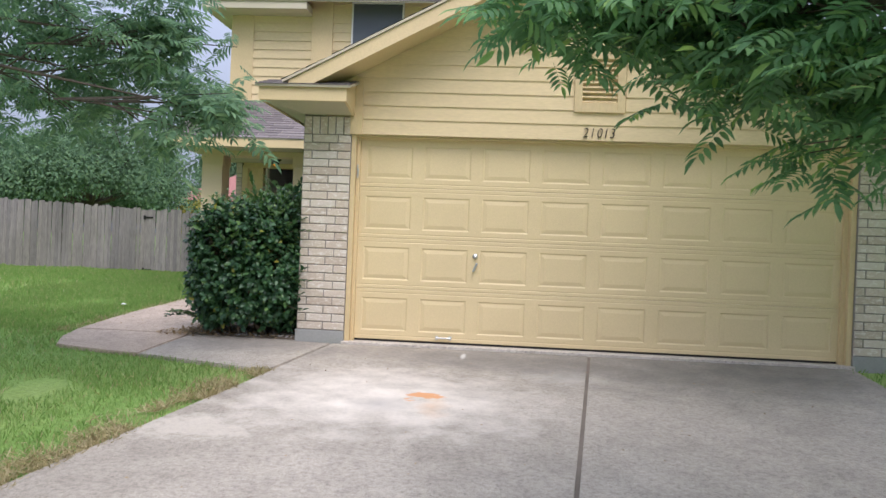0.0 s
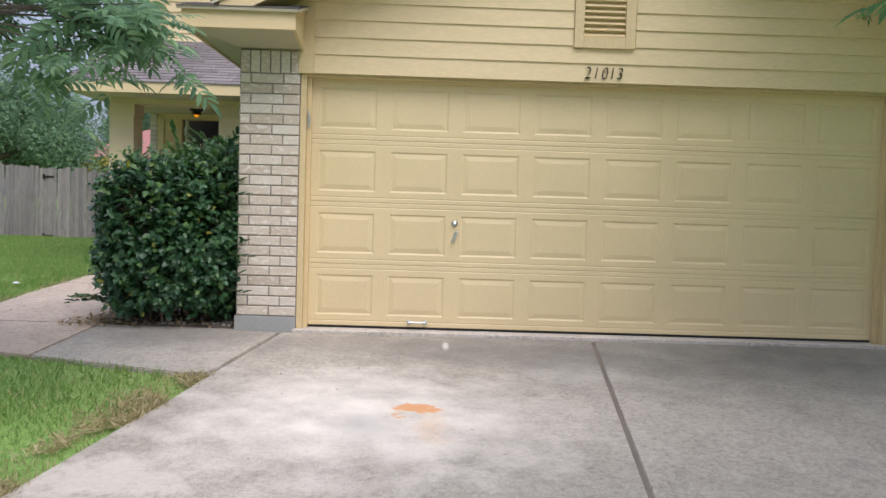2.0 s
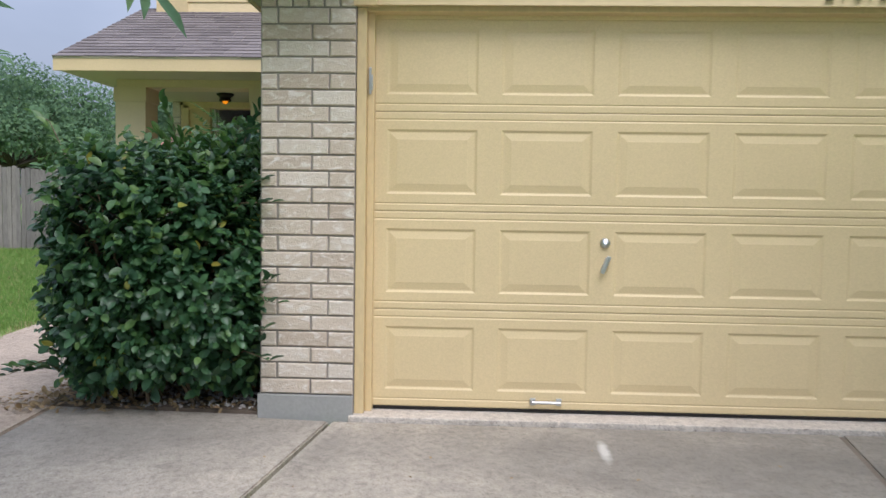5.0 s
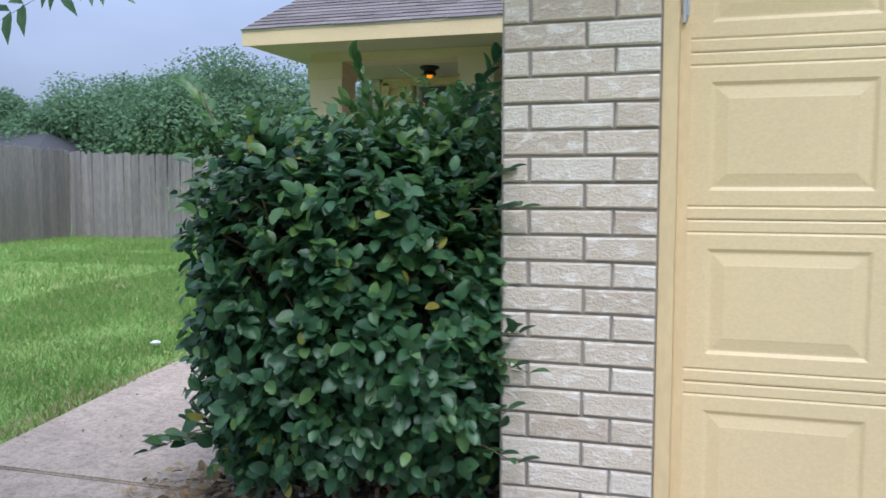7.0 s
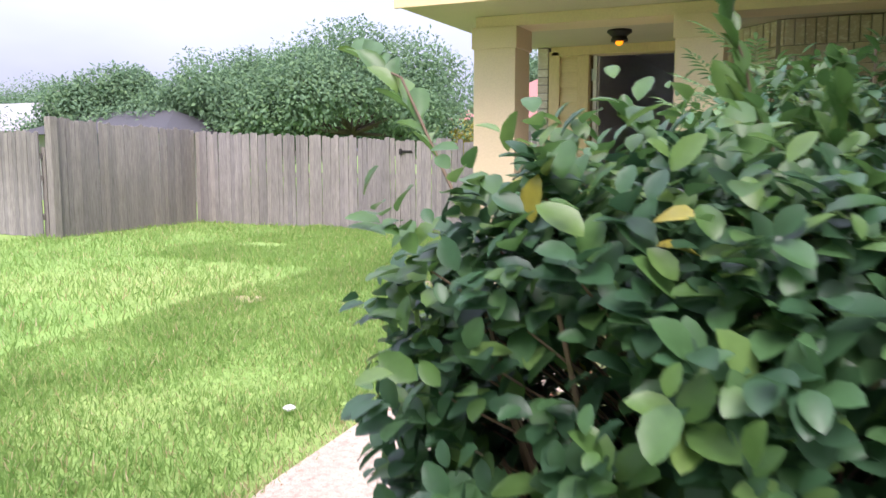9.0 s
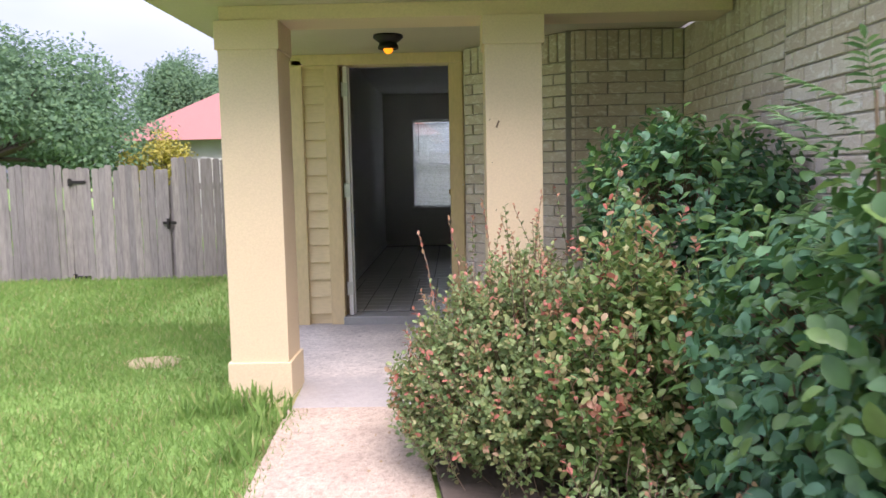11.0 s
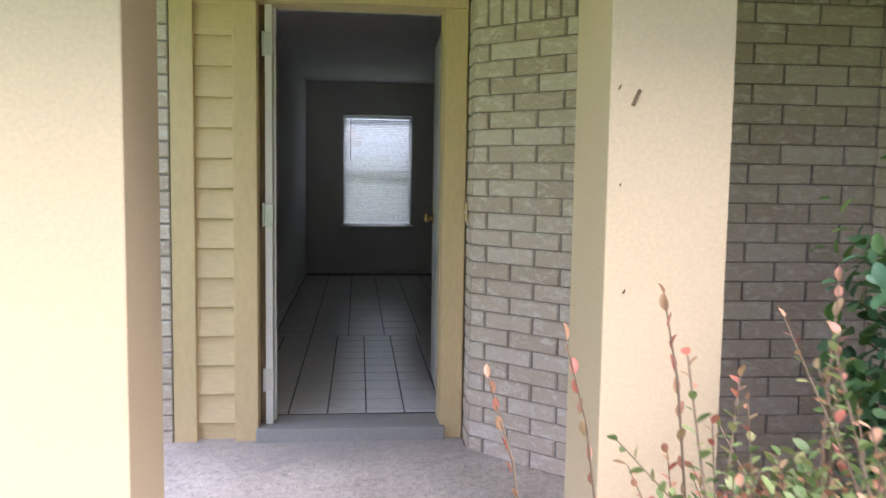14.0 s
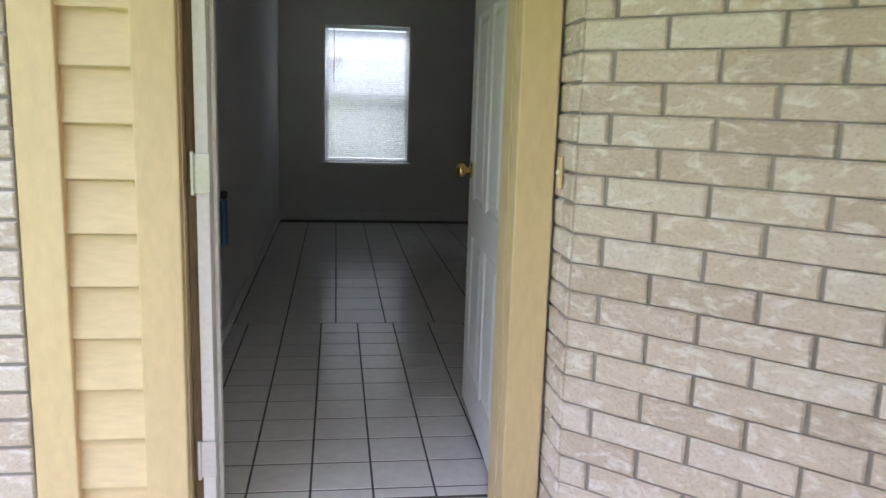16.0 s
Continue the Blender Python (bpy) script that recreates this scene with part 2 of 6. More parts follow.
DRIVE_MARKS = [
    (0.75, -2.1, 1.45, 1.2, 1.1, 1.5, 4.0, (0.80, 0.73, 0.63), 0.92),
    (-0.35, -3.1, 0.55, 0.32, 0.6, 1.6, 12.0, (0.62, 0.56, 0.47), 0.55),
    (2.2, -1.1, 0.5, 0.35, 0.9, 2.0, 12.0, (0.60, 0.56, 0.50), 0.5),
    (0.76, -2.3, 0.30, 0.24, 1.0, 0.6, 5.0, (0.30, 0.28, 0.26), 0.6),
    (1.16, -2.32, 0.13, 0.36, 1.0, 1.6, 7.0, (0.68, 0.42, 0.22), 0.4),
    (1.07, -1.99, 0.15, 0.12, 0.5, 4.5, 9.0, (0.66, 0.29, 0.09), 0.85),
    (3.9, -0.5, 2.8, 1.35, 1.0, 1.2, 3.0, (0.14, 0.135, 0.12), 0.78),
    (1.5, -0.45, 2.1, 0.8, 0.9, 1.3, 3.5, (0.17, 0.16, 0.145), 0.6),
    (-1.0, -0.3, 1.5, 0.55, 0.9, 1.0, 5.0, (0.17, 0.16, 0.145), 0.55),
    (1.27, -0.37, 0.035, 0.17, 0.7, 0.8, 20.0, (0.72, 0.70, 0.66), 0.75),
]
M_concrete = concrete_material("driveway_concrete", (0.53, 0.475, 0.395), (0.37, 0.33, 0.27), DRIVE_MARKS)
M_walk = concrete_material("walk_concrete", (0.57, 0.46, 0.355), (0.46, 0.365, 0.28))
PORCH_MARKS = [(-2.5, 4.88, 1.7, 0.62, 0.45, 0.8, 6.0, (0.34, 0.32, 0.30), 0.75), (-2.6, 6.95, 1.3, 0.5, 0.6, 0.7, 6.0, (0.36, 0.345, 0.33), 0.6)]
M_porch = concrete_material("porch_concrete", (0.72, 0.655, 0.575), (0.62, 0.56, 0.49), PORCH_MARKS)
M_found = plain("foundation_concrete", (0.36, 0.36, 0.34), 0.9, grain=60, vary=0.15, bump=0.3)
M_joint = plain("joint_filler", (0.20, 0.165, 0.13), 0.95, grain=50, vary=0.3, bump=0.4)
M_shingle = shingle_material("roof_shingle", (0.17, 0.145, 0.14), (0.27, 0.235, 0.225))
M_redroof = shingle_material("red_roof_shingle", (0.36, 0.155, 0.13), (0.46, 0.21, 0.175))
M_greyroof = shingle_material("grey_roof_shingle", (0.06, 0.06, 0.065), (0.10, 0.10, 0.105))
M_paleroof = shingle_material("pale_roof_shingle", (0.34, 0.33, 0.34), (0.44, 0.43, 0.44))
M_fence = wood_material("weathered_cedar", [(0.25, (0.16, 0.145, 0.135)), (0.5, (0.30, 0.275, 0.255)), (0.75, (0.42, 0.39, 0.36))])
# back fence wood, paled: the strong outdoor brightness is put into the colour
M_litwood = wood_material("pale_fence_wood", [(0.25, (0.45, 0.43, 0.41)), (0.75, (0.72, 0.70, 0.67))])
M_metal = plain("zinc_metal", (0.62, 0.63, 0.63), 0.35, 1.0, grain=80, vary=0.15)
M_black = plain("black_iron", (0.025, 0.022, 0.02), 0.5, 0.4, grain=60, vary=0.3)
M_brass = plain("brass", (0.78, 0.55, 0.22), 0.25, 1.0, grain=90, vary=0.1)
M_white = plain("white_paint", (0.78, 0.77, 0.74), 0.45, grain=60, vary=0.05)
M_inwall = plain("interior_wall_paint", (0.74, 0.72, 0.70), 0.85, grain=50, vary=0.05, bump=0.2)
M_indark = plain("interior_dark_wall_paint", (0.20, 0.18, 0.165), 0.85, grain=50, vary=0.05, bump=0.2)
M_tile = plain("glazed_floor_tile", (0.76, 0.74, 0.71), 0.22, grain=25, vary=0.06, bump=0.03)
M_grout = plain("dark_grout", (0.075, 0.07, 0.065), 0.9, grain=80, vary=0.2)
M_blue = plain("blue_plastic", (0.05, 0.22, 0.36), 0.5, grain=60, vary=0.12)
M_blind = leaf_material("white_blind", [(0, (0.84, 0.86, 0.88)), (1, (0.88, 0.89, 0.9))], 0.5, 0.4)
M_glass = glass_material("window_glass")
M_screen = plain("dark_window_screen", (0.10, 0.115, 0.135), 0.35, grain=300, vary=0.1, bump=0.0)
M_amber = lamp_material("amber_bulb", (1.0, 0.30, 0.004), 0.8)
M_soil = plain("mulch_soil", (0.15, 0.115, 0.085), 0.98, grain=35, vary=0.35, bump=0.8, big=4.0)
M_bark = wood_material("bark", [(0.3, (0.07, 0.055, 0.045)), (0.7, (0.19, 0.155, 0.125))])
M_twig = plain("twig_bark", (0.20, 0.14, 0.09), 0.9, grain=50, vary=0.3)
M_jointwood = wood_material("worn_brown_wood", [(0.3, (0.14, 0.10, 0.06)), (0.7, (0.34, 0.26, 0.15))])
M_sand = plain("sandy_soil", (0.38, 0.31, 0.17), 0.97, grain=45, vary=0.3, bump=0.6, big=5.0)
M_rock = plain("white_gravel", (0.48, 0.45, 0.42), 0.9, grain=40, vary=0.3, bump=0.4)
M_litter = plain("dry_leaf", (0.36, 0.25, 0.13), 0.9, grain=40, vary=0.4)
L_hedge = leaf_material("privet_leaf", [(0, (0.036, 0.094, 0.047)), (0.5, (0.054, 0.138, 0.06)), (0.86, (0.085, 0.19, 0.07)), (0.985, (0.16, 0.28, 0.08)), (1, (0.45, 0.38, 0.06))], 0.4, 0.25)
L_hedge_new = leaf_material("privet_new_leaf", [(0, (0.075, 0.175, 0.05)), (0.7, (0.12, 0.235, 0.065)), (1, (0.19, 0.31, 0.08))], 0.36, 0.35)
L_shrub = leaf_material("small_shrub_leaf", [(0, (0.16, 0.25, 0.09)), (0.5, (0.26, 0.345, 0.13)), (0.85, (0.34, 0.39, 0.155)), (1, (0.42, 0.36, 0.17))], 0.5, 0.35)
L_broad = leaf_material("broad_shrub_leaf", [(0, (0.14, 0.27, 0.08)), (0.5, (0.24, 0.36, 0.11)), (0.85, (0.38, 0.43, 0.16)), (1, (0.52, 0.42, 0.2))], 0.5, 0.35)
# lightened copy of the privet leaf: brighter light on the rear shrubs, put into colour
L_teal = leaf_material("shaded_privet_leaf", [(0, (0.085, 0.205, 0.11)), (0.5, (0.12, 0.275, 0.14)), (0.9, (0.165, 0.335, 0.15)), (1, (0.22, 0.38, 0.14))], 0.45, 0.3)
L_red = leaf_material("red_shoot_leaf", [(0, (0.60, 0.17, 0.13)), (0.4, (0.62, 0.28, 0.19)), (1, (0.56, 0.40, 0.22))], 0.5, 0.4)
L_ash = leaf_material("ash_leaf", [(0, (0.12, 0.26, 0.125)), (0.6, (0.175, 0.35, 0.155)), (0.92, (0.25, 0.46, 0.17)), (1, (0.38, 0.58, 0.15))], 0.7, 0.6)
# these two leaf tones are paled: haze is put into their colour
L_ash_far = leaf_material("dark_ash_leaf", [(0, (0.15, 0.27, 0.17)), (0.7, (0.23, 0.38, 0.22)), (1, (0.32, 0.48, 0.25))], 0.75, 0.6)
L_tree = leaf_material("far_tree_leaf", [(0, (0.13, 0.225, 0.135)), (0.6, (0.17, 0.285, 0.155)), (1, (0.22, 0.345, 0.165))], 0.95, 0.4)
L_yellowbush = leaf_material("yellow_bush_leaf", [(0, (0.3, 0.26, 0.03)), (1, (0.5, 0.42, 0.07))], 0.6, 0.25)
L_fern = leaf_material("nandina_leaf", [(0, (0.08, 0.18, 0.06)), (1, (0.16, 0.28, 0.10))], 0.5, 0.3)
M_grass = leaf_material("grass_blade", [(0, (0.17, 0.305, 0.068)), (0.55, (0.235, 0.39, 0.095)), (0.88, (0.31, 0.44, 0.125)), (1, (0.5, 0.46, 0.21))], 0.9, 0.4)
M_drygrass = leaf_material("dry_grass_blade", [(0, (0.36, 0.30, 0.13)), (0.6, (0.50, 0.41, 0.22)), (1, (0.60, 0.50, 0.31))], 0.7, 0.3)


def lawn_material():
    m, n, l, b = nodes("lawn_ground", 0.95)
    a = tex(n, l, "ShaderNodeTexNoise", 0.35, 5, (1, 1, 1), "Position")
    g = tex(n, l, "ShaderNodeTexNoise", 26, 6, (1, 1, 1), "Position")
    c1 = ramp(n, l, a.outputs["Fac"], [(0.3, (0.17, 0.30, 0.065)), (0.5, (0.22, 0.36, 0.08)), (0.66, (0.29, 0.39, 0.11))]).outputs["Color"]
    c2 = ramp(n, l, g.outputs["Fac"], [(0.3, (0.7, 0.74, 0.66)), (0.6, (1, 1, 1))]).outputs["Color"]
    bare = tex(n, l, "ShaderNodeTexNoise", 0.8, 3, (1, 1, 1), "Position")
    k = ramp(n, l, bare.outputs["Fac"], [(0.69, (0, 0, 0)), (0.74, (1, 1, 1))]).outputs["Color"]
    c = mix(n, l, mix(n, l, c1, c2, 0.9, "MULTIPLY"), (0.34, 0.27, 0.15), k)
    l.new(c, b.inputs["Base Color"])
    relief(n, l, b, g.outputs["Fac"], 0.9, 0.04)
    return m


M_lawn = lawn_material()


# ---- mesh helpers ----
def mesh_of(name, bm, mat, smooth=False):
    me = bpy.data.meshes.new(name)
    bm.to_mesh(me)
    bm.free()
    me.materials.append(mat)
    if smooth:
        me.polygons.foreach_set("use_smooth", [True] * len(me.polygons))
    return me


def part(name, bm, mat, parent=None, label="", smooth=False):
    ob = new(name, mesh_of(name, bm, mat, smooth))
    if parent is not None:
        ob.parent = parent
    if label:
        ob["label"] = label
    return ob


def raw(name, verts, faces, mat, parent=None, label="", smooth=False):
    me = bpy.data.meshes.new(name)
    me.from_pydata([tuple(v) for v in verts], [], [tuple(f) for f in faces])
    me.materials.append(mat)
    if smooth:
        me.polygons.foreach_set("use_smooth", [True] * len(me.polygons))
    ob = new(name, me)
    if parent is not None:
        ob.parent = parent
    if label:
        ob["label"] = label
    return ob


def box(bm, x0, x1, y0, y1, z0, z1, bevel=0.0, m=None):
    r = bmesh.ops.create_cube(bm, size=1.0)
    vs = r["verts"]
    bmesh.ops.transform(bm, verts=vs, matrix=Matrix.Translation(((x0 + x1) / 2, (y0 + y1) / 2, (z0 + z1) / 2)) @ Matrix.Diagonal((x1 - x0, y1 - y0, z1 - z0, 1)))
    if bevel:
        es = list({e for v in vs for e in v.link_edges})
        q = bmesh.ops.bevel(bm, geom=es, offset=bevel, segments=2, affect="EDGES", profile=0.6)
        vs = list({v for f in q["faces"] for v in f.verts} | {v for v in vs if v.is_valid})
    if m is not None:
        bmesh.ops.transform(bm, verts=[v for v in vs if v.is_valid], matrix=m)
    return bm


def boxes(*args, bevel=0.0):
    bm = bmesh.new()
    for a in args:
        box(bm, *a, bevel=bevel)
    return bm


def prism(bm, ring, h):
    """A closed prism from a ring of points, thrown along the vector h."""
    a = [bm.verts.new(p) for p in ring]
    c = [bm.verts.new(Vector(p) + Vector(h)) for p in ring]
    bm.faces.new(a)
    bm.faces.new(c[::-1])
    k = len(ring)
    for i in range(k):
        bm.faces.new((a[i], c[i], c[(i + 1) % k], a[(i + 1) % k]))
    bmesh.ops.recalc_face_normals(bm, faces=bm.faces)
    return bm


def cyl(bm, p, q, r0, r1=None, seg=12):
    p, q = Vector(p), Vector(q)
    r1 = r0 if r1 is None else r1
    z = (q - p).normalized()
    x = z.orthogonal().normalized()
    y = z.cross(x)
    A, B = [], []
    for i in range(seg):
        a = 2 * math.pi * i / seg
        d = math.cos(a) * x + math.sin(a) * y
        A.append(bm.verts.new(p + d * r0))
        B.append(bm.verts.new(q + d * r1))
    for i in range(seg):
        j = (i + 1) % seg
        bm.faces.new((A[i], A[j], B[j], B[i]))
    bm.faces.new(A[::-1])
    bm.faces.new(B)
    return bm


def lathe(bm, at, prof, axis="Z", seg=20):
    rows = []
    for r, h in prof:
        row = []
        for i in range(seg):
            a = 2 * math.pi * i / seg
            c, s = r * math.cos(a), r * math.sin(a)
            p = {"Z": (c, s, h), "Y": (c, h, s), "X": (h, c, s)}[axis]
            row.append(bm.verts.new(Vector(at) + Vector(p)))
        rows.append(row)
    for a, b in zip(rows, rows[1:]):
        for i in range(seg):
            j = (i + 1) % seg
            bm.faces.new((a[i], a[j], b[j], b[i]))
    bm.faces.new(rows[0])
    bm.faces.new(rows[-1])
    bmesh.ops.recalc_face_normals(bm, faces=bm.faces)
    return bm


def empty(name, at=(0, 0, 0), **tags):
    e = new(name)
    e.location = at
    return tagged(e, **tags)


def ground_z(x, y):
    """Height of the ground: the drive climbs to the garage, the yard lies level and rises a little to the porch."""
    z = np.where(y < 0, -0.02 + 0.066 * y, -0.02 + 0.035 * np.clip(y, 0, 4.6))
    z = np.where(y < -14, -0.02 + 0.066 * -14, z)
    return z


def gz(x, y):
    return float(ground_z(np.float64(x), np.float64(y)))


# ---- ground ----
def ground_sheet():
    xs = np.r_[-2500, -800, -300, -120, np.linspace(-60, 60, 81), 120, 300, 800, 2500]
    ys = np.r_[-2500, -800, -300, -120, np.linspace(-60, 60, 121), 120, 300, 800, 2500]
    X, Y = np.meshgrid(xs, ys)
    Z = ground_z(X, Y) - 0.035
    V = np.stack([X, Y, Z], -1).reshape(-1, 3)
    nx = len(xs)
    F = [(r * nx + c, r * nx + c + 1, (r + 1) * nx + c + 1, (r + 1) * nx + c) for r in range(len(ys) - 1) for c in range(nx - 1)]
    return tagged(raw("ground", V.tolist(), F, M_lawn), "green lawn ground with thin bare patches", "lawn", kind="structure")


ground_sheet()


def slab(name, ring, mat, label, category="paving", lift=0.0, fall=None):
    """A concrete slab whose top follows the fall of the ground."""
    bm = bmesh.new()
    hgt = fall or gz
    top = [bm.verts.new((x, y, hgt(x, y) + lift)) for x, y in ring]
    low = [bm.verts.new((x, y, hgt(x, y) - 0.12)) for x, y in ring]
    bm.faces.new(top)
    bm.faces.new(low[::-1])
    k = len(ring)
    for i in range(k):
        bm.faces.new((top[i], low[i], low[(i + 1) % k], top[(i + 1) % k]))
    bmesh.ops.recalc_face_normals(bm, faces=bm.faces)
    es = [e for e in bm.edges if e.verts[0] in top and e.verts[1] in top]
    bmesh.ops.bevel(bm, geom=es, offset=0.008, segments=2, affect="EDGES")
    bmesh.ops.triangulate(bm, faces=[f for f in bm.faces if len(f.verts) > 4])
    return tagged(part(name, bm, mat), label, category, kind="structure")


def seam(y):
    return 2.52 + 0.112 * (y + 0.04)


def edge_l(y):
    return -0.36 + 0.178 * (y + 1.36)


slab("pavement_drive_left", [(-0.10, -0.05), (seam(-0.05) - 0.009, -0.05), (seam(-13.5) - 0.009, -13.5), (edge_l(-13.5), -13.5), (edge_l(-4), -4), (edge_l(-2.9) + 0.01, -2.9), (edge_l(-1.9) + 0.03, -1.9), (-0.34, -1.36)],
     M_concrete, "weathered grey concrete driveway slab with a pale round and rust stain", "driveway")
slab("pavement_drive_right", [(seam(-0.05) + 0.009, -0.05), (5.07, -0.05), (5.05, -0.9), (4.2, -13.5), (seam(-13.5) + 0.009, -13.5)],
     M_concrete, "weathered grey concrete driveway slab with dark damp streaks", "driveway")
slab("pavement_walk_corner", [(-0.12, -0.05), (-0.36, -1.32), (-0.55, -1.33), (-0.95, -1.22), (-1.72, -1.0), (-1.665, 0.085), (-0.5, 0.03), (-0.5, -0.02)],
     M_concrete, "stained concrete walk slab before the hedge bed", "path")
slab("pavement_walk_turn", [(-1.735, -0.995), (-2.35, -0.86), (-2.66, -0.76), (-2.82, -0.4), (-2.92, 0.1), (-1.68, 0.1)],
     M_walk, "pale concrete walk slab where the path turns", "path")
slab("pavement_walk_a", [(-2.92, 0.118), (-1.70, 0.118), (-1.86, 0.9), (-2.05, 1.9), (-2.13, 2.45), (-3.06, 2.45), (-3.05, 1.5)],
     M_walk, "pale concrete garden walk beside the lawn", "path")
slab("pavement_walk_b", [(-3.06, 2.468), (-2.135, 2.468), (-2.2, 3.1), (-2.38, 4.6), (-2.38, 4.715), (-3.15, 4.715)],
     M_walk, "pale concrete garden walk leading to the porch", "path")


def porch_z(x, y):
    return 0.13 + 0.042 * (y - 4.72)


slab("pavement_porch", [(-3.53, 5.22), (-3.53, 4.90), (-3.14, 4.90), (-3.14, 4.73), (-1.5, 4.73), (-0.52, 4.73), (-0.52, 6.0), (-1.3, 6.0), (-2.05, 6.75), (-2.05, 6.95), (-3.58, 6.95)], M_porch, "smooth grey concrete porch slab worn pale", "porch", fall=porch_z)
# dark filler in the long joint and the apron crack
bm = bmesh.new()
for y0, y1 in ((-0.06, -3.0), (-3.0, -7.0), (-7.0, -13.4)):
    prism(bm, [(seam(y0) - 0.014, y0, gz(0, y0) - 0.02), (seam(y0) + 0.014, y0, gz(0, y0) - 0.02), (seam(y1) + 0.014, y1, gz(0, y1) - 0.02), (seam(y1) - 0.014, y1, gz(0, y1) - 0.02)], (0, 0, 0.012))
tagged(part("trim_joint_filler", bm, M_joint), "dark debris-filled expansion joint in the concrete drive", "joint", kind="structure")
bm = boxes((-0.02, 5.1, -0.034, 0.30, -0.16, 0.0), bevel=0.006)
tagged(part("floor_garage_apron", bm, M_porch), "pale concrete garage sill under the door", "sill", kind="structure")

# ---- brickwork ----
PITCH_L, PITCH_H, BD = 0.271, 0.0803, 0.09
brick_meshes = {}


def brick_mesh(length, height):
    key = (round(length, 2), round(height, 2))
    if key not in brick_meshes:
        bm = bmesh.new()
        rng = random.Random(hash(key) % 1000)
        box(bm, -key[0] / 2, key[0] / 2, 0.0, BD, -height / 2, height / 2)
        front = [e for e in bm.edges if all(abs(v.co.y) < 1e-6 for v in e.verts)]
        bmesh.ops.bevel(bm, geom=front, offset=0.0055, segments=1, affect="EDGES")
        for v in bm.verts:
            if v.co.y < 0.02:
                v.co += Vector((rng.uniform(-1, 1), rng.uniform(-1, 1), rng.uniform(-1, 1))) * 0.0016
        brick_meshes[key] = mesh_of("brick", bm, M_brick)
    return brick_meshes[key]


brick_jobs = []


def brick_wall(name, p0, p1, z0, z1, label, thick=0.13, starts=(0.094, 0.232), soldier=0.212, single=None):
    """A veneer wall seen from the side to the right of p0 -> p1; its bricks are laid at the end of the file."""
    p0, p1 = Vector((*p0, 0)), Vector((*p1, 0))
    d = (p1 - p0).normalized()
    inward = Vector((-d.y, d.x, 0))
    length = (p1 - p0).length
    back = bmesh.new()
    a, b = p0 + inward * 0.012, p1 + inward * 0.012
    prism(back, [a + Vector((0, 0, z0)), b + Vector((0, 0, z0)), b + inward * thick + Vector((0, 0, z0)), a + inward * thick + Vector((0, 0, z0))], (0, 0, z1 - z0))
    wall = tagged(part(name, back, M_mortar), label, "wall", kind="structure")
    brick_jobs.append((wall, p0, d, inward, length, z0, z1, starts, soldier, single))
    return wall


def lay_bricks(wall, p0, d, inward, length, z0, z1, starts, soldier, single):
    turn = Matrix((d, inward, (0, 0, 1))).transposed().to_4x4()
    rest_v, rest_f = [], []
    rng = random.Random(len(wall.name) * 7 + int(length * 100))

    def put(s, ln, z, h, upright=False):
        me = brick_mesh(ln, h)
        at = p0 + d * s + inward * rng.uniform(-0.002, 0.0025) + Vector((0, 0, z))
        m = Matrix.Translation(at) @ turn @ Matrix.Rotation(rng.uniform(-0.004, 0.004), 4, "Y")
        if single is None or single(at):
            ob = new("brick", me)
            ob.parent = wall
            ob.matrix_basis = m
        else:
            k = len(rest_v)
            rest_v.extend(tuple(m @ v.co) for v in me.vertices)
            rest_f.extend(tuple(k + i for i in p.vertices) for p in me.polygons)

    top = z1 - soldier
    n = int(round((top - z0) / (0.0846 if soldier < 0.2 else PITCH_H)))
    step = (top - z0) / n
    for r in range(n):
        z = z0 + step * (r + 0.5)
        s, first = 0.0, starts[r % 2]
        while s < length - 0.01:
            e = min(length, s + (first if s == 0 else PITCH_L))
            if length - e < 0.03:
                e = length
            if e - s > 0.02:
                put((s + e) / 2, e - s - 0.010, z, step - 0.0105)
            s = e
    if soldier:
        k = max(1, int(round(length / PITCH_H)))
        w = length / k
        for i in range(k):
            put((i + 0.5) * w, w - 0.010, top + soldier / 2, soldier - 0.012)
    if rest_v:
        o = raw("brick_course", rest_v, rest_f, M_brick, wall)
        o["kind"] = "stuff"


G_TOP = 2.325
brick_wall("wall_garage_pier_left", (-0.5, 0), (0.0, 0), 0.103, G_TOP, "whitewashed tan brick pier beside the garage door", 0.2, (0.272, 0.092), 0.192)
brick_wall("wall_garage_pier_right", (5.085, 0), (5.62, 0), 0.103, G_TOP, "whitewashed tan brick pier beside the garage door", 0.2, (0.272, 0.092), 0.192)
brick_wall("wall_porch_side", (-0.5, 5.94), (-0.5, 4.2), 0.103, 2.482, "whitewashed tan brick side wall under the porch roof", 0.2)
brick_wall("wall_garage_side", (-0.5, 4.2), (-0.5, 0.097), 0.103, G_TOP, "whitewashed tan brick garage side wall behind shrubs", 0.2, soldier=0.192, single=lambda p: p.y > 3.1)
brick_wall("wall_porch_back", (-1.27, 5.94), (-0.42, 5.94), 0.2, 2.482, "shaded tan brick wall at the back of the porch")
brick_wall("wall_porch_angled", (-2.05, 6.72), (-1.27, 5.94), 0.2, 2.482, "whitewashed tan brick wall set at an angle beside the entry")
brick_wall("wall_entry_reveal", (-2.05, 6.91), (-2.05, 6.72), 0.2, 2.482, "narrow brick return beside the door trim", 0.11, (0.19, 0.09))
brick_wall("wall_house_corner", (-3.622, 6.862), (-3.507, 6.862), 0.12, 2.482, "narrow whitewashed brick corner of the house", 0.06, (0.09, 0.115))
bm = boxes((-3.61, -3.52, 6.96, 13.5, 0.0, 5.4))
tagged(part("wall_house_west", bm, M_siding), "yellow painted side wall of the house", "wall", kind="structure")
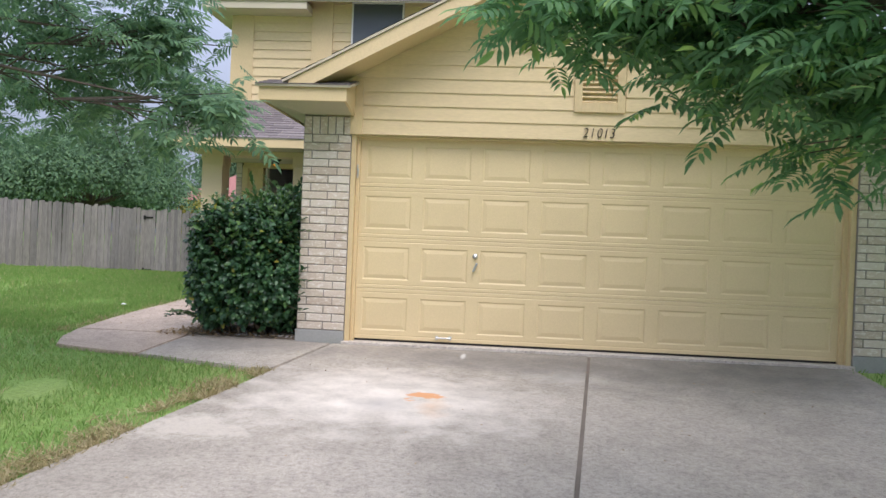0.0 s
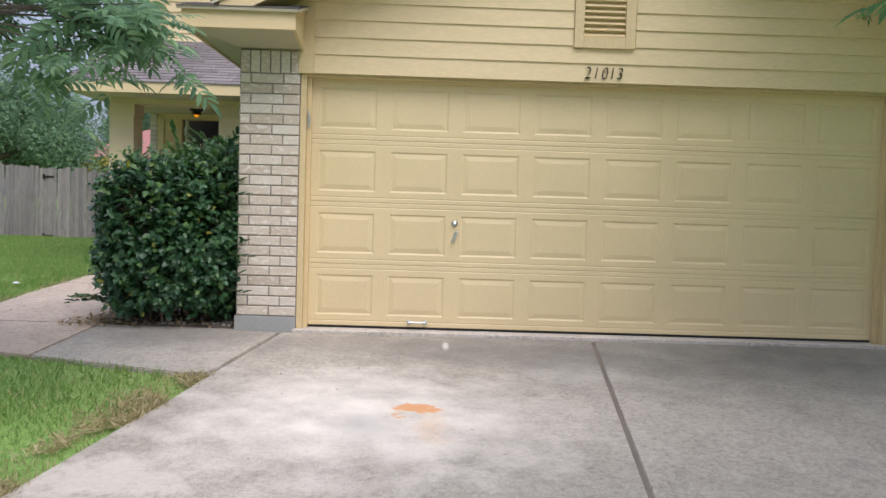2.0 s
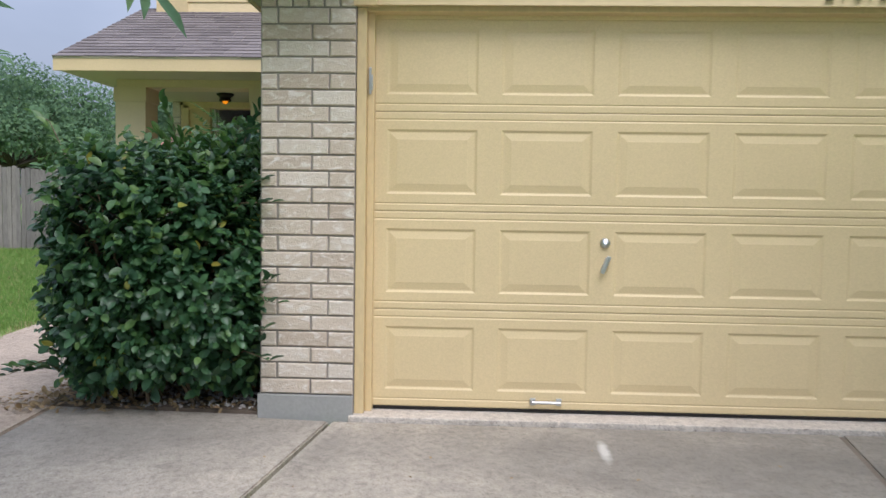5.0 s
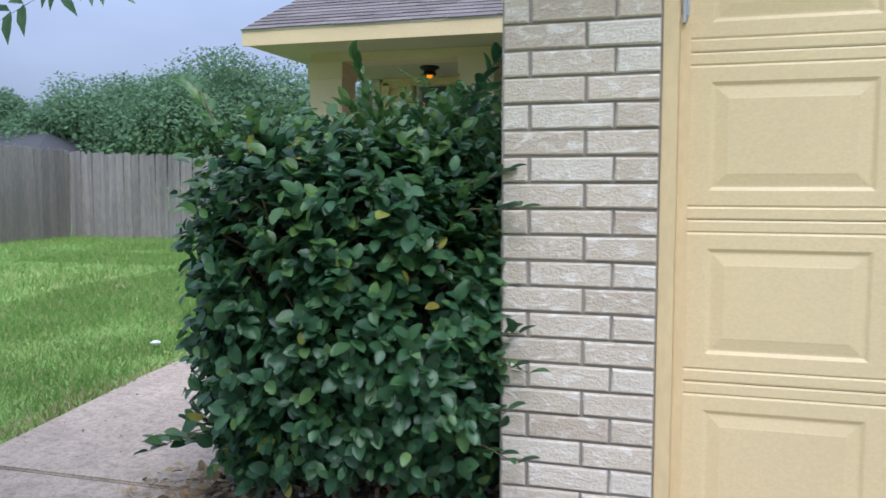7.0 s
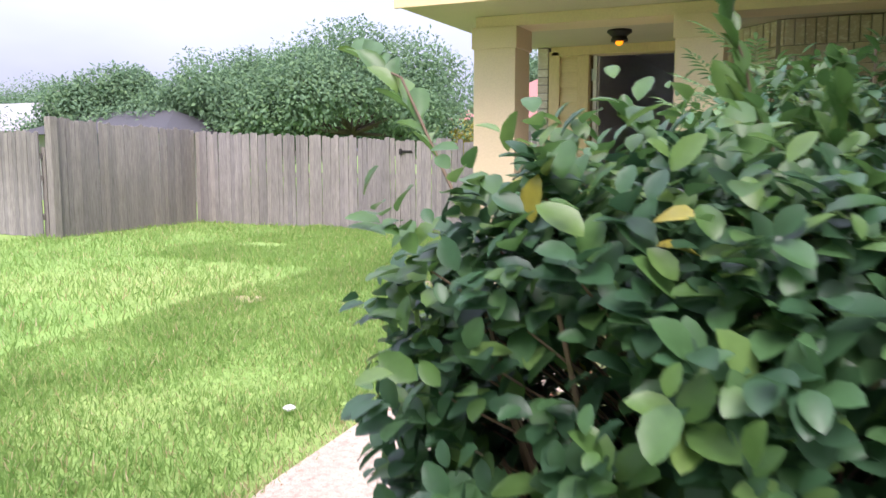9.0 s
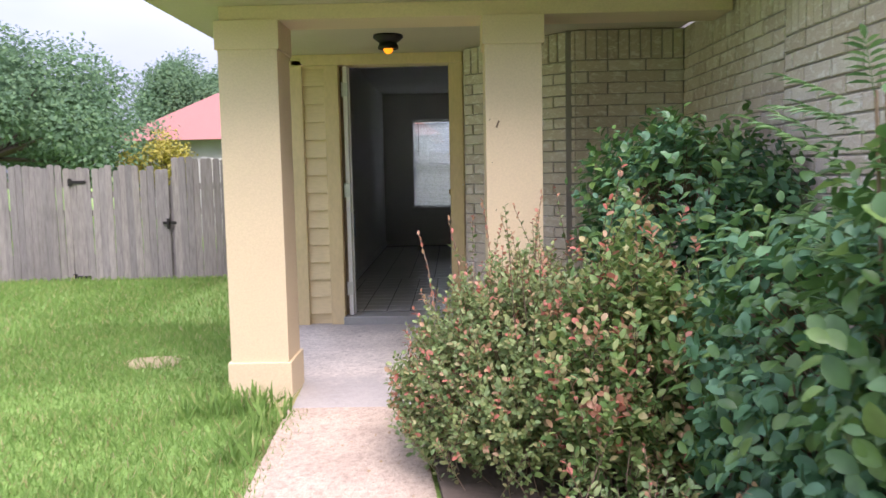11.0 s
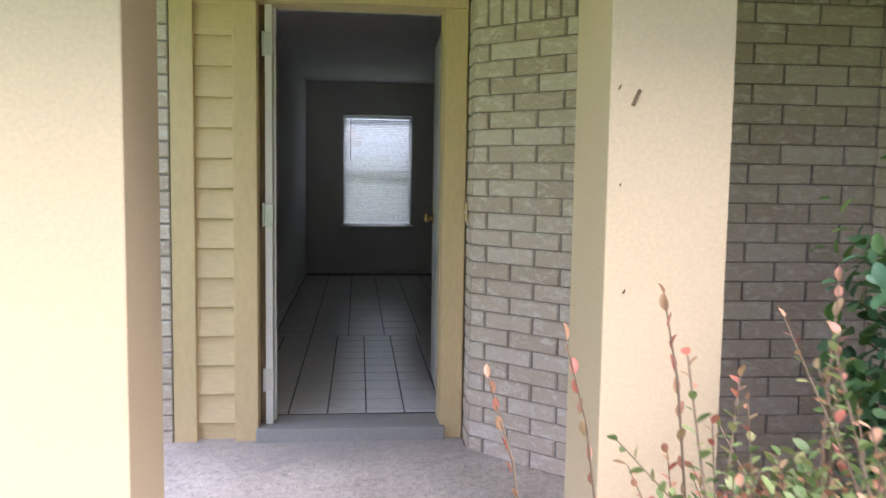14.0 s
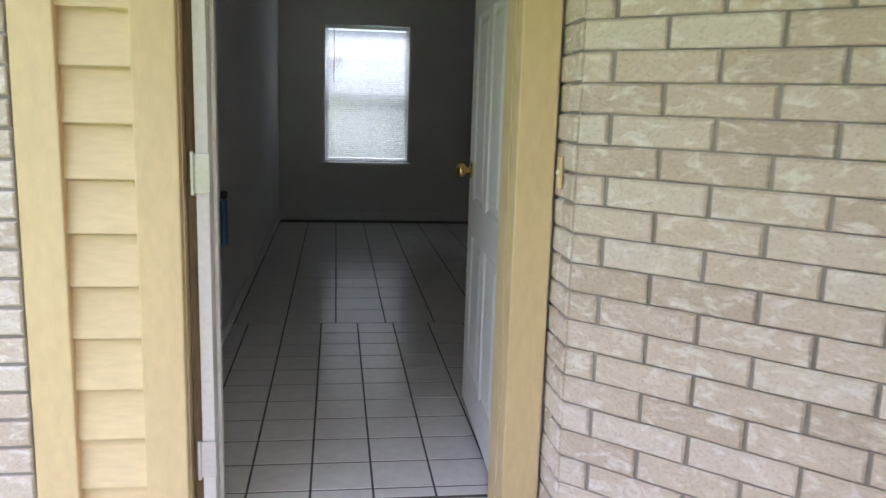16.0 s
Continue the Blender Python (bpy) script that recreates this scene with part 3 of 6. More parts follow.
tagged(part("wall_corner_fill", boxes((-1.33, -1.24, 5.965, 6.08, 0.2, 2.482), (-2.04, -1.95, 6.73, 6.9, 0.2, 2.482)), M_mortar), "mortar core behind the brick corners", "wall", kind="structure")
# concrete footings
for nm, a in (("baseboard_footing_left", (-0.512, 0.0, -0.006, 0.19, -0.2, 0.101)), ("baseboard_footing_right", (5.085, 5.63, -0.006, 0.19, -0.2, 0.101))):
    tagged(part(nm, boxes(a, bevel=0.006), M_found), "bare grey concrete footing under the brick", "footing", kind="structure")
tagged(part("baseboard_footing_side", boxes((-0.508, -0.33, 0.19, 5.97, -0.2, 0.101)), M_found), "bare concrete footing of the garage side wall", "footing", kind="structure")

# ---- garage front ----
# side and head casing of the door
bm = boxes((0.002, 0.052, 0.03, 0.17, 0.0, 2.14), (0.052, 0.088, 0.085, 0.17, 0.0, 2.14), bevel=0.004)
tagged(part("trim_door_casing_left", bm, M_trim), "yellow painted wooden garage door casing", "trim", kind="structure")
bm = boxes((5.03, 5.083, 0.03, 0.17, 0.0, 2.14), (4.985, 5.03, 0.085, 0.17, 0.0, 2.14), bevel=0.004)
tagged(part("trim_door_casing_right", bm, M_trim), "yellow painted wooden garage door casing", "trim", kind="structure")
bm = boxes((0.052, 5.03, 0.05, 0.17, 2.125, 2.20), bevel=0.004)
tagged(part("trim_door_head", bm, M_trim), "yellow painted head casing over the garage door", "trim", kind="structure")

SL = 0.517
PEAK_X, EAVE_X0, EAVE_Z0 = 2.56, -0.535, 2.62


def rake_z(x):
    return EAVE_Z0 + SL * (PEAK_X - EAVE_X0 - abs(x - PEAK_X))


bm = bmesh.new()
prism(bm, [(-0.28, 0.03, 2.2), (5.4, 0.03, 2.2), (5.4, 0.03, rake_z(5.4) - 0.05), (PEAK_X, 0.03, rake_z(PEAK_X) - 0.05), (-0.28, 0.03, rake_z(-0.28) - 0.05)], (0, 0.15, 0))
prism(bm, [(-0.62, 0.002, 2.40), (-0.28, 0.002, 2.40), (-0.28, 0.002, rake_z(-0.28) - 0.05), (-0.62, 0.002, rake_z(-0.62) - 0.05)], (0, 0.12, 0))
gable = tagged(part("wall_garage_gable", bm, M_siding), "yellow lap siding gable over the garage door", "wall", kind="structure")
zb = 2.148
row = 0
while zb < 4.15:
    zt = zb + (0.158 if row == 0 else 0.1435)
    xa = 0.012 if zb < 2.34 else max(-0.4, PEAK_X - (rake_z(PEAK_X) - 0.06 - zb) / SL)
    xb = 2 * PEAK_X - xa if zb >= 2.34 else 5.08
    xa2 = max(xa, PEAK_X - (rake_z(PEAK_X) - 0.06 - zt) / SL)
    xb2 = min(xb, 2 * PEAK_X - xa2) if zb >= 2.34 else 5.08
    if xb2 - xa2 > 0.1:
        for x0, x1, x2, x3 in (((xa, xa2, 2.27, 2.27), (2.79, 2.79, xb2, xb)) if 2.43 < zb + 0.08 < 3.1 else ((xa, xa2, xb2, xb),)):
            bm = bmesh.new()
            prism(bm, [(x0, 0.003, zb), (x3, 0.003, zb), (x2, 0.016, zt + 0.012), (x1, 0.016, zt + 0.012)], (0, 0.012, 0))
            part("siding_board", bm, M_siding, gable)
    zb, row = zt, row + 1
bm = boxes((-0.012, 0.112, -0.014, 0.03, 2.142, 2.70), bevel=0.003)
tagged(part("trim_gable_corner", bm, M_trim), "yellow painted corner board of the gable", "trim", kind="structure")

# louvred gable vent
vent = empty("gable_vent", (2.53, 0, 2.7), label="yellow painted louvred attic vent over the house number", category="vent")


def vent_part(name, bm, mat, label=""):
    o = part(name, bm, mat, vent, label)
    o.location = -Vector((2.53, 0, 2.7))
    return o


vent_part("frame", boxes((2.272, 2.352, -0.016, 0.03, 2.43, 3.06), (2.70, 2.782, -0.016, 0.03, 2.43, 3.06), (2.352, 2.70, -0.016, 0.03, 2.43, 2.525), (2.352, 2.70, -0.016, 0.03, 2.97, 3.06), bevel=0.004), M_trim)
# solid black sheet: the shade behind the louvres is put into its colour
vent_part("backing", boxes((2.352, 2.70, 0.045, 0.055, 2.525, 2.97)), M_black, "black sheet standing in for the dark behind the louvres")
for i in range(9):
    z = 2.545 + i * 0.049
    bm = bmesh.new()
    prism(bm, [(2.352, -0.006, z - 0.012), (2.352, -0.002, z - 0.018), (2.352, 0.038, z + 0.022), (2.352, 0.034, z + 0.028)], (0.348, 0, 0))
    vent_part("slat", bm, M_trim)

# house number
number = empty("house_number", (2.53, 0.0, 2.23), label="black metal house number 21013 on yellow siding", category="sign")
for ch, x in zip("21013", (2.395, 2.462, 2.535, 2.597, 2.662)):
    cu = bpy.data.curves.new("digit", "FONT")
    cu.body, cu.size, cu.extrude, cu.align_x, cu.shear = ch, 0.142, 0.006, "CENTER", 0.18
    cu.offset = -0.0024
    tmp = new("tmp", cu)
    dg = bpy.context.evaluated_depsgraph_get()
    me = bpy.data.meshes.new_from_object(tmp.evaluated_get(dg))
    bpy.data.objects.remove(tmp)
    me.materials.clear()
    me.materials.append(M_black)
    o = new("digit", me)
    o.parent = number
    o.matrix_basis = Matrix.Translation((x - 2.53, -0.006, 2.178 - 2.23)) @ Matrix.Rotation(radians(90), 4, "X") @ Matrix.Diagonal((0.82, 1, 1, 1))
    if ch == "2":
        o["label"] = "black numeral two"


# sectional garage door
def door_section(z0, h, x0=0.088, x1=4.985, y=0.13):
    """One stamped steel section: ribbed edges and eight raised panels."""
    bm = bmesh.new()
    nx = 8
    cw = (x1 - x0) / nx
    pw, ph = 0.485, 0.345
    zs0, zs1 = z0 + 0.0012, z0 + h - 0.0012

    def quad(a, b, c, d):
        bm.faces.new([bm.verts.new(p) for p in (a, b, c, d)])

    # ribs along the top and bottom edges: profile (height, depth)
    prof_lo = [(zs0, 0.0025), (zs0 + 0.006, 0.0), (zs0 + 0.034, 0.0), (zs0 + 0.040, 0.0035), (zs0 + 0.047, 0.0), (z0 + (h - ph) / 2, 0.0)]
    prof_hi = [(z0 + (h + ph) / 2, 0.0), (zs1 - 0.047, 0.0), (zs1 - 0.040, 0.0035), (zs1 - 0.034, 0.0), (zs1 - 0.006, 0.0), (zs1, 0.0025)]
    for pr in (prof_lo, prof_hi):
        for (a, da), (b, db) in zip(pr, pr[1:]):
            quad((x0, y + da, a), (x1, y + da, a), (x1, y + db, b), (x0, y + db, b))
    za, zb2 = z0 + (h - ph) / 2, z0 + (h + ph) / 2
    for i in range(nx):
        c0 = x0 + i * cw
        a, b = c0 + (cw - pw) / 2, c0 + (cw + pw) / 2
        quad((c0, y, za), (a, y, za), (a, y, zb2), (c0, y, zb2))
        quad((b, y, za), (c0 + cw, y, za), (c0 + cw, y, zb2), (b, y, zb2))
        rings = [(0.0, 0.0), (0.012, 0.0065), (0.018, 0.0065), (0.050, 0.001), (0.054, 0.0)]
        prev = None
        for ins, dep in rings:
            rg = [(a + ins, y + dep, za + ins), (b - ins, y + dep, za + ins), (b - ins, y + dep, zb2 - ins), (a + ins, y + dep, zb2 - ins)]
            if prev:
                for k in range(4):
                    quad(prev[k], prev[(k + 1) % 4], rg[(k + 1) % 4], rg[k])
            prev = rg
        quad(*prev)
    # returns and back
    for f in (zs0, zs1):
        quad((x0, y + 0.0025, f), (x1, y + 0.0025, f), (x1, y + 0.045, f), (x0, y + 0.045, f))
    quad((x0, y + 0.045, zs0), (x1, y + 0.045, zs0), (x1, y + 0.045, zs1), (x0, y + 0.045, zs1))
    bmesh.ops.remove_doubles(bm, verts=bm.verts, dist=0.0004)
    bmesh.ops.recalc_face_normals(bm, faces=bm.faces)
    return bm


gdoor = empty("garage_door", label="closed yellow sectional garage door with raised panels", category="garage door")
for i in range(4):
    part("door_section", door_section(0.022 + i * 0.531, 0.531), M_door, gdoor)
part("back_skin", boxes((0.07, 5.01, 0.178, 0.19, 0.02, 2.16)), M_door, gdoor, "plain steel back of the door")
part("bottom_seal", boxes((0.09, 4.983, 0.135, 0.17, 0.004, 0.026), bevel=0.003), M_black, gdoor, "black rubber seal along the bottom")
bm = lathe(bmesh.new(), (1.327, 0.13, 0.93), [(0.0, -0.020), (0.020, -0.018), (0.026, -0.010), (0.028, 0.0)], "Y")
lock = part("lock_cylinder", bm, M_metal, gdoor, "round chrome key lock", True)
bm = bmesh.new()
box(bm, -0.012, 0.012, -0.012, 0.0, -0.04, 0.04, 0.004)
box(bm, -0.011, 0.011, -0.034, -0.022, -0.05, 0.05, 0.005)
cyl(bm, (0, 0.0, 0), (0, -0.03, 0), 0.012)
bmesh.ops.transform(bm, verts=bm.verts, matrix=pose(1.33, 0.13, 0.815, 0, 22, 0))
part("turn_handle", bm, M_metal, gdoor, "zinc turning handle set aslant")
bm = bmesh.new()
box(bm, 0.945, 0.975, 0.118, 0.130, 0.045, 0.085, 0.004)
box(bm, 1.085, 1.115, 0.118, 0.130, 0.045, 0.085, 0.004)
cyl(bm, (0.955, 0.098, 0.066), (1.105, 0.098, 0.066), 0.009)
cyl(bm, (0.960, 0.098, 0.066), (0.960, 0.125, 0.066), 0.008)
cyl(bm, (1.100, 0.098, 0.066), (1.100, 0.125, 0.066), 0.008)
part("lift_handle", bm, M_metal, gdoor, "zinc pull handle near the bottom")
# side latch keeper on the casing
bm = boxes((0.060, 0.072, 0.070, 0.086, 1.70, 1.84), (0.072, 0.080, 0.066, 0.080, 1.72, 1.80), bevel=0.002)
tagged(part("latch_keeper", bm, M_metal), "small rusty steel keeper on the garage door casing", "latch")


# ---- roofs ----
def shingle_roof(name, o, u, v, nu, mat, label, tab=0.33, course=0.14, keep=None):
    """Courses of overlapping tabs from the eave corner o, along u (m) and up v (a vector); one mesh of tabs on a deck."""
    o, u, v = Vector(o), Vector(u), Vector(v)
    lu, lv = u.length, v.length
    du, dv = u.normalized(), v.normalized()
    nrm = du.cross(dv).normalized()
    if nrm.z < 0:
        nrm = -nrm
    rng = random.Random(3)
    vs, fs = [], []
    rows = int(lv / course) + 1
    for r in range(rows):
        s = -rng.uniform(0, tab)
        while s < lu:
            e = s + tab * rng.choice((0.8, 1.0, 1.25))
            a, b = max(0, s), min(lu, e - 0.006)
            if b - a > 0.02 and (keep is None or keep((a + b) / 2, r * course)):
                lift = 0.010 + rng.uniform(0, 0.004)
                q0, q1 = r * course - rng.uniform(0, 0.006), min(lv, (r + 1) * course + 0.03)
                k = len(vs)
                for (ss, tt, hh) in ((a, q0, lift), (b, q0, lift), (b, q1, 0.002), (a, q1, 0.002), (a, q0, lift - 0.009), (b, q0, lift - 0.009)):
                    vs.append(o + du * ss + dv * tt + nrm * hh)
                fs += [(k, k + 1, k + 2, k + 3), (k + 4, k + 5, k + 1, k)]
            s = e
    ob = tagged(raw(name, vs, fs, mat), label, "roof", kind="structure")
    bm = bmesh.new()
    prism(bm, [o, o + u, o + u + v, o + v], -nrm * 0.022)
    part("deck", bm, M_soffit, ob)
    return ob


# garage roof, two slopes
R_Y0, R_Y1 = -0.47, 6.4
shingle_roof("roof_garage_west", (-0.62, R_Y1, EAVE_Z0 - 0.15 + SL * 0.24), (0, R_Y0 - R_Y1, 0), (PEAK_X + 0.62, 0, SL * (PEAK_X + 0.62)), 0, M_shingle, "grey-brown asphalt shingle roof of the garage")
shingle_roof("roof_garage_eave", (-0.88, 4.2, EAVE_Z0 - 0.16), (0, -4.2, 0), (0.27, 0, SL * 0.27), 0, M_shingle, "shingle edge of the garage roof over the side eave")
shingle_roof("roof_garage_east", (2 * PEAK_X + 0.86, R_Y0, EAVE_Z0 - 0.15), (0, R_Y1 - R_Y0, 0), (-PEAK_X - 0.86, 0, SL * (PEAK_X + 0.86)), 0, M_shingle, "grey-brown asphalt shingle roof of the garage")
# rake boards and rake soffit
for sgn, nm in ((1, "trim_rake_west"), (-1, "trim_rake_east")):
    bm = bmesh.new()
    xa = PEAK_X - sgn * (PEAK_X + 0.56)
    za = rake_z(-0.56) - 0.012
    zp = rake_z(PEAK_X) - 0.012
    prism(bm, [(xa, -0.45, za), (PEAK_X, -0.45, zp), (PEAK_X, -0.45, zp - 0.155), (xa, -0.45, za - 0.155)], (0, 0.03, 0))
    prism(bm, [(xa, -0.42, za - 0.13), (PEAK_X, -0.42, zp - 0.13), (PEAK_X, -0.42, zp - 0.145), (xa, -0.42, za - 0.145)], (0, 0.42, 0))
    tagged(part(nm, bm, M_paint), "yellow painted rake board under the garage roof edge", "trim", kind="structure")
# boxed eave return at the left corner, and the eave along the garage side
bm = bmesh.new()
prism(bm, [(-0.85, -0.458, 2.40), (0.03, -0.458, 2.40), (0.03, -0.458, 2.545), (-0.85, -0.458, 2.545)], (0, 0.033, 0))
prism(bm, [(-0.85, -0.425, 2.40), (-0.825, -0.425, 2.40), (-0.825, -0.425, 2.545), (-0.85, -0.425, 2.545)], (0, 4.62, 0))
prism(bm, [(0.005, -0.425, 2.40), (0.005, -0.425, 2.545), (0.005, -0.004, 2.66), (0.005, -0.004, 2.325)], (0.025, 0, 0))
tagged(part("trim_eave_fascia", bm, M_paint), "yellow painted boxed eave return of the garage", "trim", kind="structure")
bm = bmesh.new()
prism(bm, [(-0.825, -0.425, 2.412), (0.005, -0.425, 2.412), (0.005, 0.0, 2.335), (-0.5, 0.0, 2.335), (-0.5, 4.2, 2.335), (-0.825, 4.2, 2.412)], (0, 0, 0.012))
tagged(part("ceiling_eave_soffit", bm, M_soffit), "shaded painted soffit under the garage eave", "soffit", kind="structure")
shingle_roof("roof_eave_return", (-0.88, -0.492, 2.550), (0.95, 0, 0), (0.0, 0.47, 0.13), 0, M_shingle, "small shingled roof on the eave return")
bm = boxes((5.15, 5.97, -0.45, 6.3, 2.40, 2.545))
tagged(part("trim_eave_east", bm, M_paint), "yellow painted eave of the garage", "trim", kind="structure")

# porch roof
P_Y, P_Z, P_X = 4.2, 2.62, -3.88
shingle_roof("roof_porch", (P_X, P_Y, P_Z), (3.4, 0, 0), (0, 2.35, 2.35 * 0.45), 0, M_shingle, "grey-brown asphalt shingle roof over the porch")
bm = boxes((P_X, -0.86, P_Y + 0.012, P_Y + 0.037, 2.475, 2.612), bevel=0.003)
prism(bm, [(P_X, P_Y + 0.04, 2.475), (P_X, P_Y + 2.3, 3.47), (P_X, P_Y + 2.3, 3.615), (P_X, P_Y + 0.04, 2.605)], (0.025, 0, 0))
tagged(part("trim_porch_fascia", bm, M_paint), "yellow painted fascia board of the porch roof", "trim", kind="structure")
bm = boxes((P_X + 0.025, -0.52, P_Y + 0.037, 6.95, 2.485, 2.505))
tagged(part("ceiling_porch", bm, M_soffit), "plain painted porch ceiling and soffit", "ceiling", kind="structure")
bm = boxes((-3.50, -0.52, 4.885, 5.235, 2.40, 2.485), bevel=0.004)
tagged(part("trim_porch_beam", bm, M_column), "yellow painted beam across the porch columns", "beam", kind="structure")


def porch_column(x0, x1, y0, y1, zb, label):
    e = empty("porch_column", ((x0 + x1) / 2, (y0 + y1) / 2, zb), label=label, category="column", group="porch columns")
    at = -Vector(e.location)

    def p(name, bm):
        o = part(name, bm, M_column, e)
        o.location = at
        return o

    p("plinth", boxes((x0 - 0.018, x1 + 0.018, y0 - 0.018, y1 + 0.018, zb - 0.12, zb + 0.245), bevel=0.006))
    p("shaft", boxes((x0, x1, y0, y1, zb + 0.24, 2.24), bevel=0.005))
    p("cap", boxes((x0 - 0.014, x1 + 0.014, y0 - 0.014, y1 + 0.014, 2.235, 2.402), bevel=0.005))
    return e


porch_column(-3.515, -3.165, 4.88, 5.235, 0.132, "square pale yellow porch column beside the lawn")
porch_column(-1.955, -1.622, 4.88, 5.21, 0.132, "square pale yellow porch column behind a reddish shrub")

# upper storey
U_Y = 6.35
bm = boxes((-3.6, 6.0, U_Y, U_Y + 0.2, 3.3, 5.55))
upper = tagged(part("wall_upper", bm, M_siding), "yellow lap siding wall of the upper storey", "wall", kind="structure")
z = 3.55
while z < 5.4:
    bm = bmesh.new()
    prism(bm, [(-3.20, U_Y - 0.022, z), (-2.10, U_Y - 0.022, z), (-2.10, U_Y - 0.004, z + 0.17), (-3.20, U_Y - 0.004, z + 0.17)], (0, 0.01, 0))
    part("siding_board", bm, M_siding, upper)
    bm = bmesh.new()
    prism(bm, [(-1.71, U_Y - 0.052, z), (6.0, U_Y - 0.052, z), (6.0, U_Y - 0.034, z + 0.17), (-1.71, U_Y - 0.034, z + 0.17)], (0, 0.03, 0))
    part("siding_board", bm, M_siding, upper)
    z += 0.165
bm = boxes((-3.62, -3.20, U_Y - 0.03, U_Y, 3.45, 5.4), (-2.10, -1.71, U_Y - 0.07, U_Y, 3.45, 5.6), (-3.2, -2.1, U_Y - 0.03, U_Y - 0.005, 3.45, 3.56), bevel=0.004)
tagged(part("trim_upper_corner", bm, M_trim), "wide yellow corner boards of the upper storey", "trim", kind="structure")
bm = bmesh.new()
box(bm, -1.36, -0.40, U_Y - 0.075, U_Y - 0.05, 4.52, 5.42)
w1 = tagged(part("window_1", bm, M_white), "upper window with a dark insect screen", "window", kind="structure")
part("window_screen", boxes((-1.33, -0.43, U_Y - 0.082, U_Y - 0.076, 4.56, 5.385)), M_screen, w1, "dark insect screen")
part("window_frame", boxes((-1.36, -1.33, U_Y - 0.09, U_Y - 0.076, 4.52, 5.42), (-0.43, -0.40, U_Y - 0.09, U_Y - 0.076, 4.52, 5.42), (-1.33, -0.43, U_Y - 0.09, U_Y - 0.076, 4.52, 4.56), (-1.33, -0.43, U_Y - 0.09, U_Y - 0.076, 5.385, 5.42)), M_white, w1, "thin white frame")
bm = boxes((-4.02, -2.10, 5.85, 9, 5.16, 5.30), (-2.13, 6.3, 5.85, 9, 5.52, 5.66), bevel=0.004)
tagged(part("trim_upper_eave", bm, M_soffit), "painted eave and soffit of the main roof", "trim", kind="structure")
shingle_roof("roof_main", (-4.05, 5.82, 5.31), (10.4, 0, 0), (0, 4.0, 1.9), 0, M_shingle, "grey-brown asphalt shingle main roof")
bm = boxes((-3.6, 6.0, 9.8, 13.5, 5.2, 7.0))
tagged(part("wall_upper_rear", bm, M_siding), "rear part of the upper storey", "wall", kind="structure")

# ---- entry wall, y = 6.9 ----
W_Y = 6.90
bm = boxes((-3.49, -3.09, W_Y + 0.012, W_Y + 0.16, 0.2, 2.5), (-3.09, -2.15, W_Y + 0.012, W_Y + 0.16, 2.395, 2.5), (-2.15, -2.05, W_Y + 0.012, W_Y + 0.16, 0.2, 2.5))
entry = tagged(part("wall_entry", bm, M_siding), "yellow siding wall beside the front door", "wall", kind="structure")
z = 0.312
while z < 2.38:
    bm = bmesh.new()
    prism(bm, [(-3.392, W_Y - 0.014, z), (-3.205, W_Y - 0.014, z), (-3.205, W_Y + 0.010, z + 0.139), (-3.392, W_Y + 0.010, z + 0.139)], (0, 0.014, 0))
    part("siding_board", bm, M_siding, entry)
    z += 0.1475
for nm, a, lb in (("trim_entry_corner", (-3.504, -3.392, W_Y - 0.03, W_Y + 0.012, 0.205, 2.44), "yellow corner board beside the siding"),
                  ("trim_entry_left", (-3.208, -3.092, W_Y - 0.028, W_Y + 0.05, 0.21, 2.395), "yellow door casing with worn edges"),
                  ("trim_entry_right", (-2.172, -2.060, W_Y - 0.028, W_Y + 0.05, 0.21, 2.395), "yellow door casing with worn edges"),
                  ("trim_entry_head", (-3.48, -2.060, W_Y - 0.030, W_Y + 0.05, 2.396, 2.484), "yellow painted head board over the entry")):
    tagged(part(nm, boxes(a, bevel=0.005), M_trim), lb, "trim", kind="structure")
tagged(part("floor_threshold", boxes((-3.10, -2.15, W_Y - 0.06, W_Y + 0.20, 0.18, 0.288), bevel=0.008), M_found), "worn grey concrete door sill", "sill", kind="structure")
# white jamb with hinge leaves left by a screen door
jamb = tagged(part("trim_jamb_left", boxes((-3.060, -3.024, W_Y + 0.03, W_Y + 0.13, 0.289, 2.392), (-3.023, -3.012, W_Y + 0.09, W_Y + 0.13, 0.289, 2.392), bevel=0.003), M_white), "white painted door jamb with loose hinge leaves", "trim", kind="structure")
for z in (0.52, 1.36, 2.2):
    part("hinge", boxes((-3.066, -3.020, W_Y + 0.021, W_Y + 0.0285, z - 0.055, z + 0.055), (-3.072, -3.062, W_Y + 0.012, W_Y + 0.026, z - 0.06, z + 0.06), bevel=0.002), M_metal, jamb, "painted steel hinge leaf")
tagged(part("trim_weatherstrip", boxes((-3.089, -3.062, W_Y + 0.06, W_Y + 0.13, 0.289, 2.392), bevel=0.003), M_jointwood), "worn brown wooden door stop behind the casing", "trim", kind="structure")
tagged(part("trim_jamb_right", boxes((-2.176, -2.168, W_Y + 0.055, W_Y + 0.16, 0.288, 2.392)), M_trim), "yellow painted door jamb", "trim", kind="structure")
# door bell button on the brick return
bell = tagged(part("door_bell", boxes((-2.066, -2.056, 6.80, 6.83, 1.345, 1.435), bevel=0.003), M_trim), "small yellowed door bell plate on the brick return", "door bell")
part("button", lathe(bmesh.new(), (-2.068, 6.815, 1.39), [(0.0, -0.004), (0.007, -0.003), (0.008, 0.003)], "X", 12), M_white, bell, "round white push button")


